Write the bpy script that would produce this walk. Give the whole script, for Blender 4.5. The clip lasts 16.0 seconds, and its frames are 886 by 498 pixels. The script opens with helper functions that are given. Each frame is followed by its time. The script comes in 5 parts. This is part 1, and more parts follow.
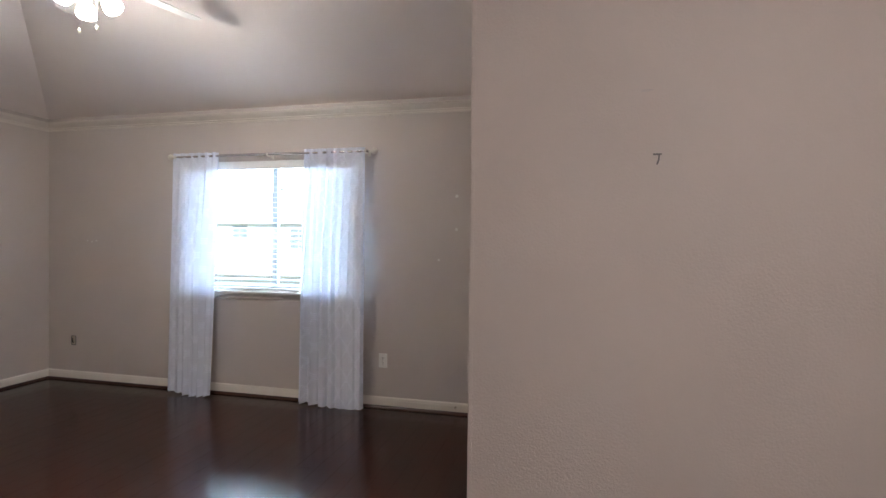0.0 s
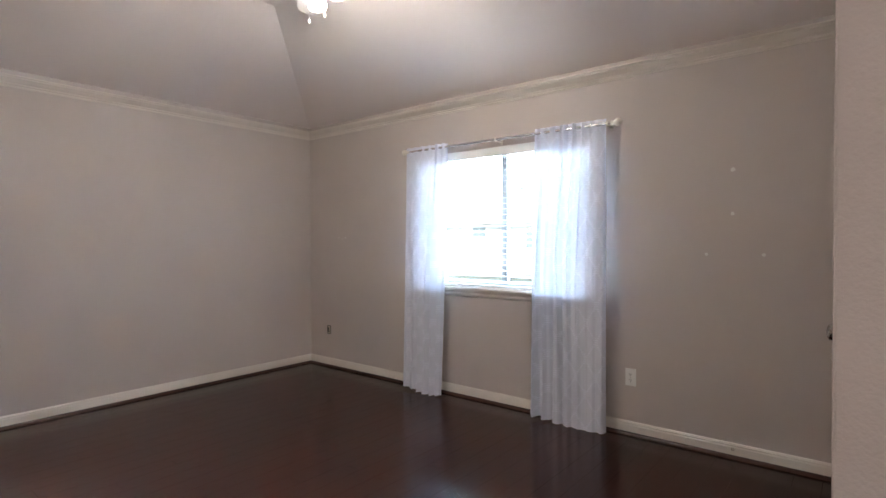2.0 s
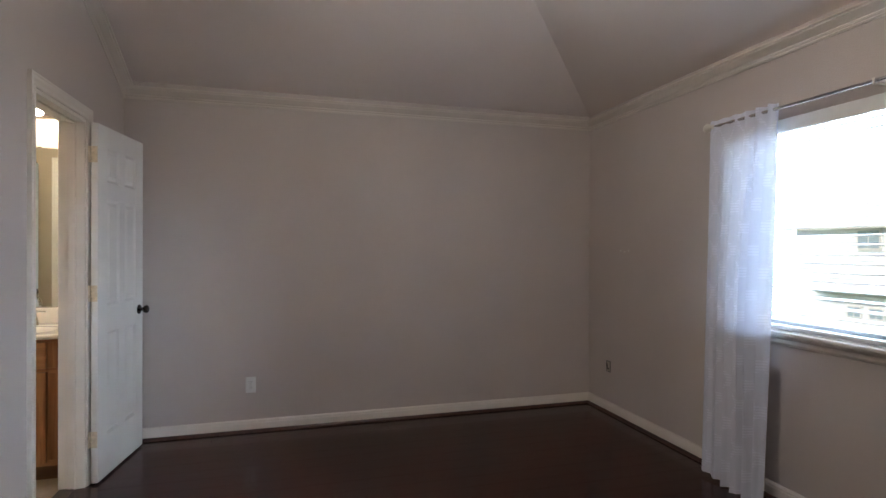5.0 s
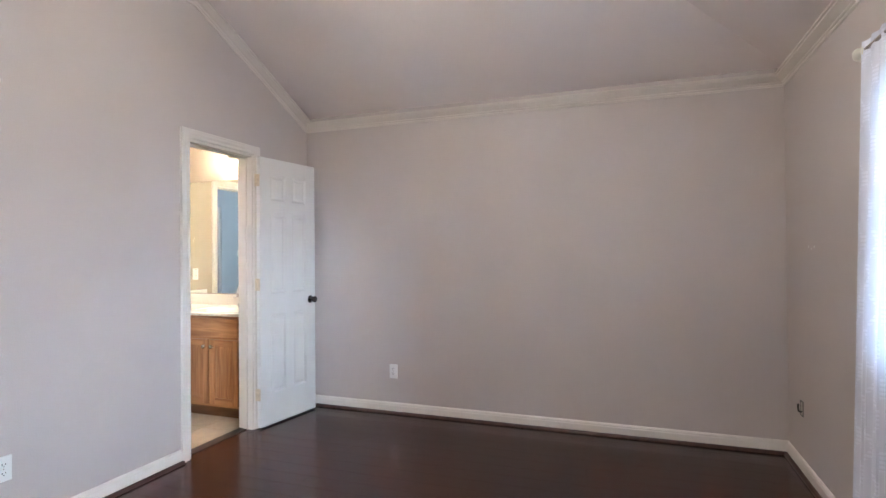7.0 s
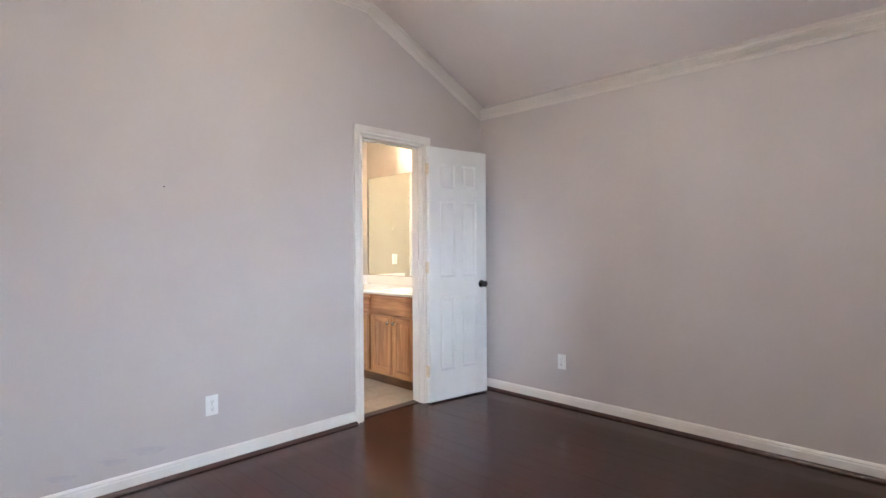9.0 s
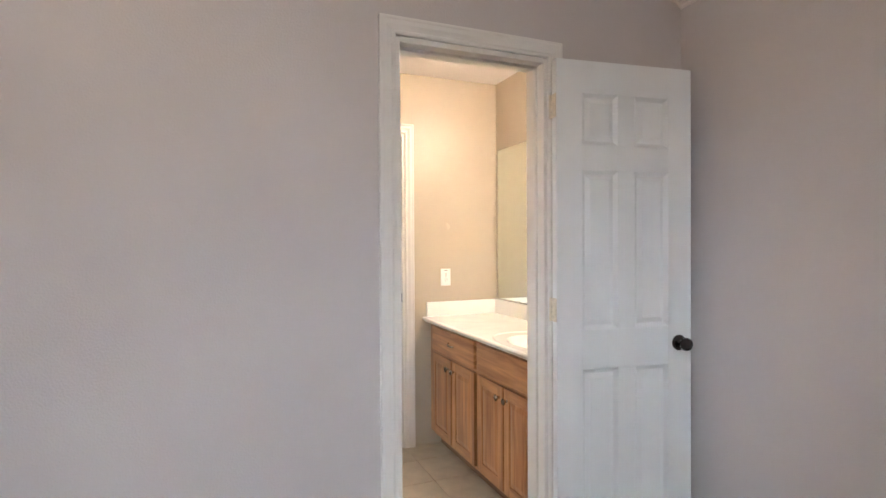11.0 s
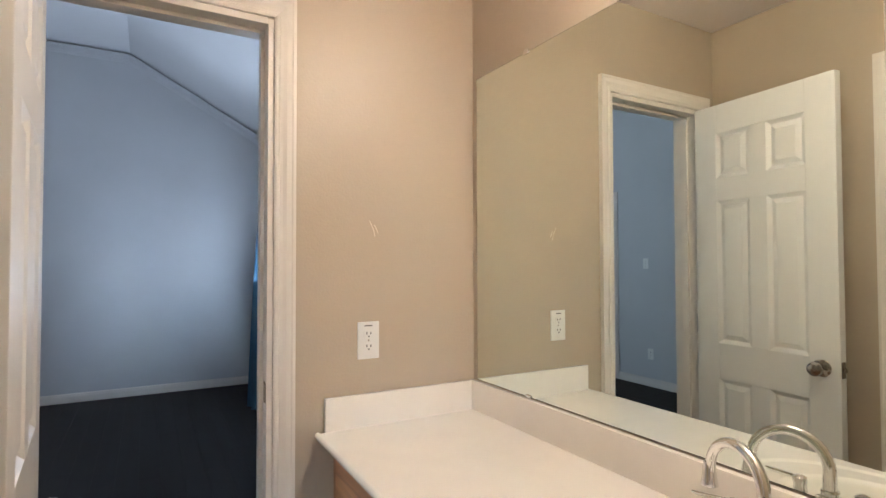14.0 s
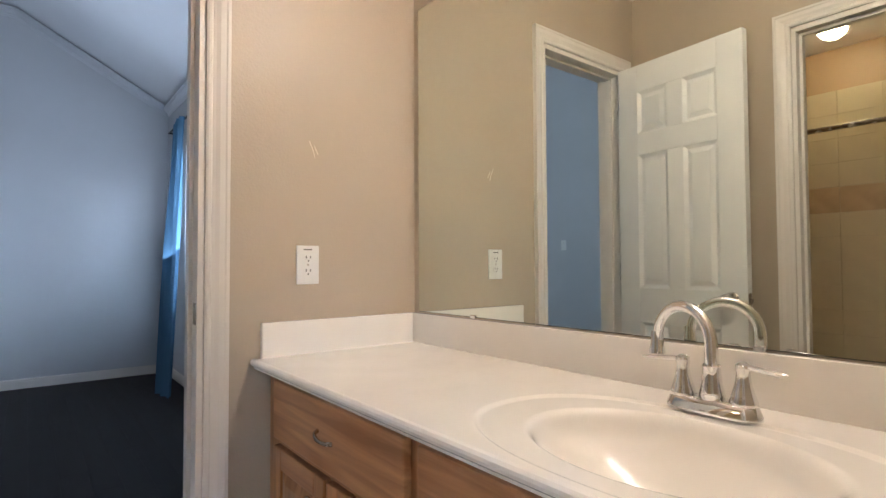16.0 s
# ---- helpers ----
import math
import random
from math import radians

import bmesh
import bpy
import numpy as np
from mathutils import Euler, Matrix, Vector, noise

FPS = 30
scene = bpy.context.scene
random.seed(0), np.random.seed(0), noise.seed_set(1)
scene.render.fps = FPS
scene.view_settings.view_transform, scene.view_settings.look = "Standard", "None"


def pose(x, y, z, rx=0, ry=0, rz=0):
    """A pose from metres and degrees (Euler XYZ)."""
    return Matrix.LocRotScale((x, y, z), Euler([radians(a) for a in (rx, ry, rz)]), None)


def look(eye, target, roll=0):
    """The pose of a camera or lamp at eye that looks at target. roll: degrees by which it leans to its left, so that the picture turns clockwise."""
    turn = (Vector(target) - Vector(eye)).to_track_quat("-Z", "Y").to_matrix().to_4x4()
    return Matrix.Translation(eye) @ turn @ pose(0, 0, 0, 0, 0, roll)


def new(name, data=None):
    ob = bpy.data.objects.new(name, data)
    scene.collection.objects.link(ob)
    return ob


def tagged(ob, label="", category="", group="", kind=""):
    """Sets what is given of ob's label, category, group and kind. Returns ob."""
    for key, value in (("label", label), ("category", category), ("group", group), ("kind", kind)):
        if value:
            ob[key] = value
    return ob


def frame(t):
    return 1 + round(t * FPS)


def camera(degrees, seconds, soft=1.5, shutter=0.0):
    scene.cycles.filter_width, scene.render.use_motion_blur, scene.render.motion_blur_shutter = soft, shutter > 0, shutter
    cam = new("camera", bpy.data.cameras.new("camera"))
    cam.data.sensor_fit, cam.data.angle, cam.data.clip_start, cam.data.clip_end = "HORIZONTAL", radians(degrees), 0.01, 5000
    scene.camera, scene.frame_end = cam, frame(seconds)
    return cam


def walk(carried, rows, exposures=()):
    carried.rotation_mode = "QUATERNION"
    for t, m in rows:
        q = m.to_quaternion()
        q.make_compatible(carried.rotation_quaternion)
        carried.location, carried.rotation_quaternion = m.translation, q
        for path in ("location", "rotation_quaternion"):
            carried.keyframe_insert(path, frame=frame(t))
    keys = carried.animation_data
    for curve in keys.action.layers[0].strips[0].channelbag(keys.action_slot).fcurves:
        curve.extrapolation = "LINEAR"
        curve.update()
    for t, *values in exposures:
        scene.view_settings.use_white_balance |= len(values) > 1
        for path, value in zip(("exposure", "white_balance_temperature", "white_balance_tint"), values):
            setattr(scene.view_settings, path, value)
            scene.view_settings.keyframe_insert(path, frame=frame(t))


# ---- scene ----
cam = camera(80.0, 16.0)
PATH = [
    (0.0, pose(4.879, -0.427, 1.341, 89.26, -0.60, 13.78)),
    (0.5, pose(4.755, -0.200, 1.347, 89.08, -0.33, 21.50)),
    (1.0, pose(4.664, -0.053, 1.321, 88.97, -0.06, 28.22)),
    (1.5, pose(4.637, 0.065, 1.302, 89.02, 0.04, 34.09)),
    (2.0, pose(4.628, 0.105, 1.283, 89.15, 0.16, 38.94)),
    (2.5, pose(4.644, 0.150, 1.261, 89.55, 0.02, 43.97)),
    (3.0, pose(4.649, 0.196, 1.248, 89.74, -0.16, 47.61)),
    (3.5, pose(4.650, 0.303, 1.240, 90.10, -0.26, 53.00)),
    (4.0, pose(4.409, 0.476, 1.281, 90.30, -0.22, 57.79)),
    (4.5, pose(4.226, 0.741, 1.301, 89.92, -0.18, 63.64)),
    (5.0, pose(4.069, 1.110, 1.337, 89.89, -0.14, 74.10)),
    (7.5, pose(3.924, 2.951, 1.291, 90.42, 0.57, 117.03)),
    (8.0, pose(3.945, 3.142, 1.275, 90.33, 0.59, 123.80)),
    (8.5, pose(3.849, 3.220, 1.241, 90.36, 0.38, 129.64)),
    (9.0, pose(3.563, 3.060, 1.240, 89.78, 0.39, 134.79)),
    (9.5, pose(3.147, 2.919, 1.230, 89.65, 0.46, 140.85)),
    (10.0, pose(2.700, 2.613, 1.277, 89.44, 0.24, 147.06)),
    (12.3, pose(1.179, 0.667, 1.377, 89.27, 0.43, 166.19)),
    (12.5, pose(1.148, 0.548, 1.397, 89.10, 0.37, 166.75)),
    (13.0, pose(1.138, 0.327, 1.432, 89.76, 0.10, 165.00)),
    (13.5, pose(1.077, 0.129, 1.432, 90.34, -0.02, 157.97)),
    (14.0, pose(1.084, 0.014, 1.347, 91.48, 0.15, 150.67)),
    (14.5, pose(1.126, -0.022, 1.255, 91.52, 0.13, 144.74)),
    (15.0, pose(1.133, -0.033, 1.202, 91.70, 0.13, 142.22)),
    (15.5, pose(1.125, -0.045, 1.156, 91.67, 0.31, 142.09)),
    (16.0, pose(1.135, -0.054, 1.104, 91.80, 0.26, 141.77)),
]
EXPOSURES = [(0.0, 0.74, 6300.0, 11.0), (2.0, 0.88, 6400.0, 11.0), (3.4, 0.80, 6450.0, 11.0), (4.2, 0.4, 6450.0, 12.0), (5.2, 0.06, 6500.0, 12.0), (7.4, 1.26, 6150.0, 12.0), (8.5, 1.22, 6150.0, 12.0), (10.2, 0.96, 6300.0, 12.0), (12.4, 0.32, 7300.0, 16.0), (13.2, 0.1, 6900.0, 14.0), (14.5, 0.02, 6250.0, 14.0), (16.0, -0.02, 6250.0, 15.0)]
walk(cam, PATH, EXPOSURES)

# ---------- world and large lights ----------
world = bpy.data.worlds.new("world")
scene.world = world
world.use_nodes = True
wn = world.node_tree
sky = wn.nodes.new("ShaderNodeTexSky")
sky.sky_type, sky.sun_disc = "NISHITA", False
sky.sun_elevation, sky.sun_rotation = radians(48), radians(200)
wn.links.new(sky.outputs[0], wn.nodes["Background"].inputs[0])
wn.nodes["Background"].inputs[1].default_value = 0.15
sun_data = bpy.data.lights.new("sun", "SUN")
sun_data.energy, sun_data.angle, sun_data.color = 5.0, radians(0.6), (1.0, 0.97, 0.93)
sun = new("sun", sun_data)
sun.matrix_world = look((0, -30, 36), (0, 6, 0))


def area(name, eye, target, w, h, power, color):
    d = bpy.data.lights.new(name, "AREA")
    d.shape, d.size, d.size_y, d.energy, d.color = "RECTANGLE", w, h, power, color
    ob = new(name, d)
    ob.matrix_world = look(eye, target)
    return ob


SKY_GLOW, WIN2, FAN_GLOW, VANITY_GLOW, TUB_GLOW, HALL_GLOW = 74.0, 60.0, 90.0, 70.0, 56.0, 94.0
area("second_window_daylight", (-0.20, -4.65, 1.55), (1.6, -4.65, 3.4), 1.5, 1.4, WIN2, (0.68, 0.82, 1.0))


# ---------- materials ----------
def mat(name, color, rough=0.5, metal=0.0, noise_scale=0.0, vary=0.06, bump=0.0, bump_scale=200.0, spec=0.5, coat=0.0, island=0.0):
    m = bpy.data.materials.new(name)
    m.use_nodes = True
    nt = m.node_tree
    b = nt.nodes["Principled BSDF"]
    b.inputs["Base Color"].default_value = (*color, 1)
    b.inputs["Roughness"].default_value = rough
    b.inputs["Metallic"].default_value = metal
    b.inputs["Specular IOR Level"].default_value = spec
    b.inputs["Coat Weight"].default_value = coat
    co = nt.nodes.new("ShaderNodeTexCoord")
    if noise_scale:
        n = nt.nodes.new("ShaderNodeTexNoise")
        n.inputs["Scale"].default_value, n.inputs["Detail"].default_value = noise_scale, 5
        nt.links.new(co.outputs["Object"], n.inputs["Vector"])
        r = nt.nodes.new("ShaderNodeMapRange")
        r.inputs["From Min"].default_value, r.inputs["From Max"].default_value = 0.3, 0.7
        r.inputs["To Min"].default_value, r.inputs["To Max"].default_value = 1 - vary, 1 + vary
        nt.links.new(n.outputs["Fac"], r.inputs["Value"])
        mx = nt.nodes.new("ShaderNodeVectorMath")
        mx.operation = "SCALE"
        mx.inputs[0].default_value = color
        nt.links.new(r.outputs[0], mx.inputs["Scale"])
        nt.links.new(mx.outputs[0], b.inputs["Base Color"])
        rr = nt.nodes.new("ShaderNodeMapRange")
        rr.inputs["To Min"].default_value, rr.inputs["To Max"].default_value = max(rough - 0.06, 0.02), min(rough + 0.06, 1)
        nt.links.new(n.outputs["Fac"], rr.inputs["Value"])
        nt.links.new(rr.outputs[0], b.inputs["Roughness"])
    if bump:
        n2 = nt.nodes.new("ShaderNodeTexNoise")
        n2.inputs["Scale"].default_value, n2.inputs["Detail"].default_value = bump_scale, 3
        nt.links.new(co.outputs["Object"], n2.inputs["Vector"])
        bp = nt.nodes.new("ShaderNodeBump")
        bp.inputs["Strength"].default_value, bp.inputs["Distance"].default_value = bump, 0.004
        nt.links.new(n2.outputs["Fac"], bp.inputs["Height"])
        nt.links.new(bp.outputs[0], b.inputs["Normal"])
    return m


def wood(name, dark, light, axis, rough, scale=1.0, coat=0.0, rand=0.0):
    """Wood with grain running along the axis 'x', 'y' or 'z'."""
    m = mat(name, light, rough, coat=coat)
    nt = m.node_tree
    b = nt.nodes["Principled BSDF"]
    co = nt.nodes.new("ShaderNodeTexCoord")
    info = nt.nodes.new("ShaderNodeObjectInfo")
    shift = nt.nodes.new("ShaderNodeVectorMath")
    shift.operation = "MULTIPLY_ADD"
    shift.inputs[1].default_value = (1, 1, 1)
    sc = nt.nodes.new("ShaderNodeVectorMath")
    sc.operation = "SCALE"
    sc.inputs["Scale"].default_value = 37.0
    cv = nt.nodes.new("ShaderNodeCombineXYZ")
    for i in range(3):
        nt.links.new(info.outputs["Random"], cv.inputs[i])
    nt.links.new(cv.outputs[0], sc.inputs[0])
    nt.links.new(co.outputs["Object"], shift.inputs[0])
    nt.links.new(sc.outputs[0], shift.inputs[2])
    mp = nt.nodes.new("ShaderNodeMapping")
    k = {"x": (1.6, 26, 26), "y": (26, 1.6, 26), "z": (26, 26, 1.6)}[axis]
    mp.inputs["Scale"].default_value = [v * scale for v in k]
    nt.links.new(shift.outputs[0], mp.inputs["Vector"])
    n = nt.nodes.new("ShaderNodeTexNoise")
    n.inputs["Scale"].default_value, n.inputs["Detail"].default_value, n.inputs["Distortion"].default_value = 1.0, 6, 0.8
    nt.links.new(mp.outputs[0], n.inputs["Vector"])
    ramp = nt.nodes.new("ShaderNodeValToRGB")
    ramp.color_ramp.elements[0].position, ramp.color_ramp.elements[0].color = 0.34, (*dark, 1)
    ramp.color_ramp.elements[1].position, ramp.color_ramp.elements[1].color = 0.66, (*light, 1)
    nt.links.new(n.outputs["Fac"], ramp.inputs[0])
    hsv = nt.nodes.new("ShaderNodeHueSaturation")
    mr = nt.nodes.new("ShaderNodeMapRange")
    mr.inputs["To Min"].default_value, mr.inputs["To Max"].default_value = 1 - rand, 1 + rand
    nt.links.new(info.outputs["Random"], mr.inputs["Value"])
    nt.links.new(mr.outputs[0], hsv.inputs["Value"])
    nt.links.new(ramp.outputs[0], hsv.inputs["Color"])
    nt.links.new(hsv.outputs[0], b.inputs["Base Color"])
    rr = nt.nodes.new("ShaderNodeMapRange")
    rr.inputs["To Min"].default_value, rr.inputs["To Max"].default_value = rough - 0.05, rough + 0.09
    nt.links.new(n.outputs["Fac"], rr.inputs["Value"])
    nt.links.new(rr.outputs[0], b.inputs["Roughness"])
    bp = nt.nodes.new("ShaderNodeBump")
    bp.inputs["Strength"].default_value, bp.inputs["Distance"].default_value = 0.05, 0.001
    nt.links.new(n.outputs["Fac"], bp.inputs["Height"])
    nt.links.new(bp.outputs[0], b.inputs["Normal"])
    return m


def glow(name, color, strength):
    m = bpy.data.materials.new(name)
    m.use_nodes = True
    b = m.node_tree.nodes["Principled BSDF"]
    b.inputs["Base Color"].default_value = (*color, 1)
    b.inputs["Emission Color"].default_value = (*color, 1)
    b.inputs["Emission Strength"].default_value = strength
    return m


def sheer(name, color, clear, glowing, pattern=True):
    m = bpy.data.materials.new(name)
    m.use_nodes = True
    nt = m.node_tree
    nt.nodes.remove(nt.nodes["Principled BSDF"])
    out = nt.nodes["Material Output"]
    dif = nt.nodes.new("ShaderNodeBsdfDiffuse")
    trl = nt.nodes.new("ShaderNodeBsdfTranslucent")
    tra = nt.nodes.new("ShaderNodeBsdfTransparent")
    dif.inputs[0].default_value = trl.inputs[0].default_value = (*color, 1)
    a, c = nt.nodes.new("ShaderNodeMixShader"), nt.nodes.new("ShaderNodeMixShader")
    a.inputs[0].default_value = glowing
    nt.links.new(dif.outputs[0], a.inputs[1])
    nt.links.new(trl.outputs[0], a.inputs[2])
    nt.links.new(a.outputs[0], c.inputs[1])
    nt.links.new(tra.outputs[0], c.inputs[2])
    c.inputs[0].default_value = clear
    nt.links.new(c.outputs[0], out.inputs[0])
    if pattern:
        co = nt.nodes.new("ShaderNodeTexCoord")
        sx = nt.nodes.new("ShaderNodeSeparateXYZ")
        nt.links.new(co.outputs["Object"], sx.inputs[0])

        def op(kind, p, q=None):
            n = nt.nodes.new("ShaderNodeMath")
            n.operation = kind
            for i, v in enumerate((p, q)):
                if v is None:
                    continue
                if isinstance(v, (int, float)):
                    n.inputs[i].default_value = v
                else:
                    nt.links.new(v, n.inputs[i])
            return n.outputs[0]
        u = op("COSINE", op("MULTIPLY", sx.outputs["X"], 45.0))
        w = op("COSINE", op("MULTIPLY", sx.outputs["Z"], 26.0))
        line = op("LESS_THAN", op("ABSOLUTE", op("ADD", u, w)), 0.26)
        dash = op("GREATER_THAN", op("SINE", op("MULTIPLY", sx.outputs["Z"], 420.0)), -0.3)
        nz = nt.nodes.new("ShaderNodeTexNoise")
        nz.inputs["Scale"].default_value = 9.0
        nt.links.new(co.outputs["Object"], nz.inputs["Vector"])
        thin = op("SUBTRACT", 1.0, op("MULTIPLY", op("MULTIPLY", line, dash), 0.8))
        thin = op("MULTIPLY", thin, op("ADD", op("MULTIPLY", nz.outputs["Fac"], 0.5), 0.75))
        thread = nt.nodes.new("ShaderNodeVectorMath")
        thread.operation = "SCALE"
        thread.inputs[0].default_value = color
        nt.links.new(op("ADD", op("MULTIPLY", op("MULTIPLY", line, dash), 0.09), 0.88), thread.inputs["Scale"])
        nt.links.new(thread.outputs[0], dif.inputs[0])
        nt.links.new(op("MULTIPLY", thin, glowing), a.inputs[0])
        nt.links.new(op("MULTIPLY", thin, clear), c.inputs[0])
    return m


M_WALL = mat("wall_paint_greige", (0.555, 0.490, 0.456), 0.6, noise_scale=1.7, vary=0.035, bump=0.35, bump_scale=150)
M_CEIL = mat("ceiling_paint", (0.80, 0.725, 0.69), 0.75, noise_scale=1.3, vary=0.03, bump=0.3, bump_scale=110)
M_CEIL_PALE = mat("second_ceiling_paint", (0.76, 0.77, 0.78), 0.7, noise_scale=1.4, vary=0.03)
M_TAN = mat("bath_paint_tan", (0.475, 0.392, 0.295), 0.42, noise_scale=1.9, vary=0.04, bump=0.18, bump_scale=140)
M_BLUE = mat("second_bedroom_paint", (0.56, 0.57, 0.58), 0.6, noise_scale=1.6, vary=0.035, bump=0.3, bump_scale=150)
M_BEIGE = mat("tub_room_paint", (0.52, 0.36, 0.22), 0.5, noise_scale=2, vary=0.04, bump=0.3, bump_scale=140)
M_TRIM = mat("trim_white_semigloss", (0.76, 0.71, 0.65), 0.34, noise_scale=6, vary=0.03, bump=0.06, bump_scale=60)
M_DOOR = mat("door_white_paint", (0.80, 0.79, 0.76), 0.36, noise_scale=5, vary=0.025, bump=0.08, bump_scale=90)
M_PLASTIC = mat("plastic_white", (0.82, 0.81, 0.78), 0.3, noise_scale=20, vary=0.02)
M_SLOT = mat("slot_dark", (0.03, 0.028, 0.025), 0.6)
M_BRONZE = mat("knob_dark_bronze", (0.045, 0.036, 0.032), 0.28, 0.85, noise_scale=30, vary=0.25)
M_NICKEL = mat("satin_nickel", (0.50, 0.46, 0.41), 0.26, 1.0, noise_scale=40, vary=0.08)
M_CHROME = mat("chrome", (0.82, 0.82, 0.82), 0.05, 1.0)
M_PAINTED_HINGE = mat("hinge_painted", (0.70, 0.60, 0.45), 0.4, 0.15, noise_scale=60, vary=0.15)
M_FLOORGAP = mat("floor_underlay", (0.012, 0.007, 0.005), 0.6, noise_scale=8, vary=0.2)
M_PLANK = wood("plank_dark_cherry", (0.020, 0.0046, 0.0028), (0.040, 0.0098, 0.0060), "y", 0.18, 0.35, rand=0.16)
M_SHOE = wood("quarter_round_dark", (0.02, 0.008, 0.006), (0.06, 0.024, 0.015), "x", 0.3, 1.0, rand=0.15)
M_OAK = wood("oak_cabinet", (0.30, 0.125, 0.050), (0.56, 0.275, 0.125), "y", 0.36, 1.1, coat=0.2, rand=0.06)
M_OAKV = wood("oak_cabinet_upright", (0.30, 0.125, 0.050), (0.56, 0.275, 0.125), "z", 0.36, 1.1, coat=0.2, rand=0.06)
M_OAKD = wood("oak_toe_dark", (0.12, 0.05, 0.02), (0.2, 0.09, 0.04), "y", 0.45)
M_MARBLE = mat("cultured_marble_cream", (0.90, 0.86, 0.80), 0.17, noise_scale=7, vary=0.02, coat=0.25)
M_MIRROR = mat("mirror_silver", (0.80, 0.85, 0.79), 0.012, 1.0)
M_MIRROR_EDGE = mat("mirror_dark_edge", (0.05, 0.06, 0.05), 0.3)
M_TILE = mat("floor_tile_beige", (0.46, 0.36, 0.25), 0.3, noise_scale=11, vary=0.12, bump=0.05, bump_scale=40)
M_GROUT = mat("grout", (0.30, 0.24, 0.18), 0.85, noise_scale=30, vary=0.1)
M_WGROUT = mat("wall_grout_cream", (0.71, 0.61, 0.435), 0.5, noise_scale=20, vary=0.05)
M_WTILE = mat("wall_tile_cream", (0.72, 0.62, 0.44), 0.2, noise_scale=6, vary=0.03)
M_WBAND = mat("wall_tile_band", (0.58, 0.42, 0.27), 0.3, noise_scale=10, vary=0.1)
M_PORCELAIN = mat("porcelain", (0.82, 0.78, 0.70), 0.1, noise_scale=4, vary=0.02, coat=0.3)
M_ALU = mat("window_frame_grey", (0.52, 0.56, 0.60), 0.45, 0.1, noise_scale=20, vary=0.1)
M_SLAT = mat("blind_slat_white", (0.84, 0.83, 0.80), 0.4, noise_scale=15, vary=0.03)
M_ROD = mat("rod_brushed_silver", (0.55, 0.54, 0.55), 0.25, 0.9, noise_scale=30, vary=0.06)
M_FINIAL = mat("finial_cream", (0.74, 0.70, 0.62), 0.3, noise_scale=30, vary=0.08)
M_SHEER = sheer("sheer_white_voile", (0.84, 0.87, 0.97), 0.010, 0.085)
M_CURTAIN = sheer("blue_curtain_cloth", (0.10, 0.21, 0.32), 0.02, 0.12, pattern=False)
M_DARKFLOOR = wood("second_floor_dark", (0.010, 0.0085, 0.008), (0.016, 0.013, 0.012), "y", 0.62, 0.6, rand=0.12)
M_DARKFLOOR.node_tree.nodes["Principled BSDF"].inputs["Specular IOR Level"].default_value = 0.25
M_PLANK.node_tree.nodes["Principled BSDF"].inputs["Specular IOR Level"].default_value = 0.32
M_CROWN_PALE = mat("crown_pale_paint", (0.60, 0.61, 0.62), 0.5, noise_scale=5, vary=0.03)
M_CROWN = mat("crown_cream_paint", (0.68, 0.62, 0.56), 0.4, noise_scale=5, vary=0.03, bump=0.05, bump_scale=60)
M_GLOBE = glow("lit_fan_globe", (1.0, 0.93, 0.82), FAN_GLOW)
# glow of the two added fill domes, hall and landing
M_ADDED_DOME = glow("added_dome_glow", (1.0, 0.92, 0.86), HALL_GLOW)
M_VBULB = glow("lit_vanity_globe", (1.0, 0.91, 0.77), VANITY_GLOW)
M_TUBLAMP = glow("lit_tub_dome", (1.0, 0.80, 0.48), TUB_GLOW)
M_FAN = mat("fan_white_blade", (0.74, 0.72, 0.69), 0.4, noise_scale=8, vary=0.04)
M_SIDING = mat("neighbour_siding", (0.82, 0.82, 0.81), 0.7, noise_scale=3, vary=0.05)
M_ROOF = mat("neighbour_roof", (0.60, 0.60, 0.60), 0.9, noise_scale=12, vary=0.2)
M_GRASS = mat("lawn", (0.11, 0.15, 0.06), 0.9, noise_scale=2, vary=0.3, bump=0.5, bump_scale=60)
M_GLASSDARK = mat("far_window_glass", (0.30, 0.38, 0.41), 0.1)
M_BARK = mat("bark_brown", (0.16, 0.12, 0.09), 0.9, noise_scale=6, vary=0.3)
M_LEAF = mat("leaf_green", (0.12, 0.16, 0.08), 0.6, noise_scale=3, vary=0.3)
M_HAZE = glow("hazy_sky_glow", (0.60, 0.79, 1.0), SKY_GLOW)
M_WALLMARK = mat("spackle_white", (0.74, 0.72, 0.68), 0.7)
M_SCRATCH = mat("scratch_pale", (0.80, 0.70, 0.55), 0.6)
M_WIRE = mat("cable_black", (0.03, 0.025, 0.02), 0.5)
M_BRASS = mat("jack_metal", (0.45, 0.40, 0.33), 0.35, 0.9)
M_GLASS = bpy.data.materials.new("window_glass")
M_GLASS.use_nodes = True
M_GLASS.node_tree.nodes["Principled BSDF"].inputs["Transmission Weight"].default_value = 1.0
M_GLASS.node_tree.nodes["Principled BSDF"].inputs["Roughness"].default_value = 0.0
M_GLASS.node_tree.nodes["Principled BSDF"].inputs["IOR"].default_value = 1.45
M_SMUDGE = mat("wall_smudge_grey", (0.50, 0.452, 0.436), 0.6, noise_scale=25, vary=0.06)
M_SCUFF = mat("wall_scuff_grey", (0.16, 0.15, 0.15), 0.7, noise_scale=30, vary=0.2)


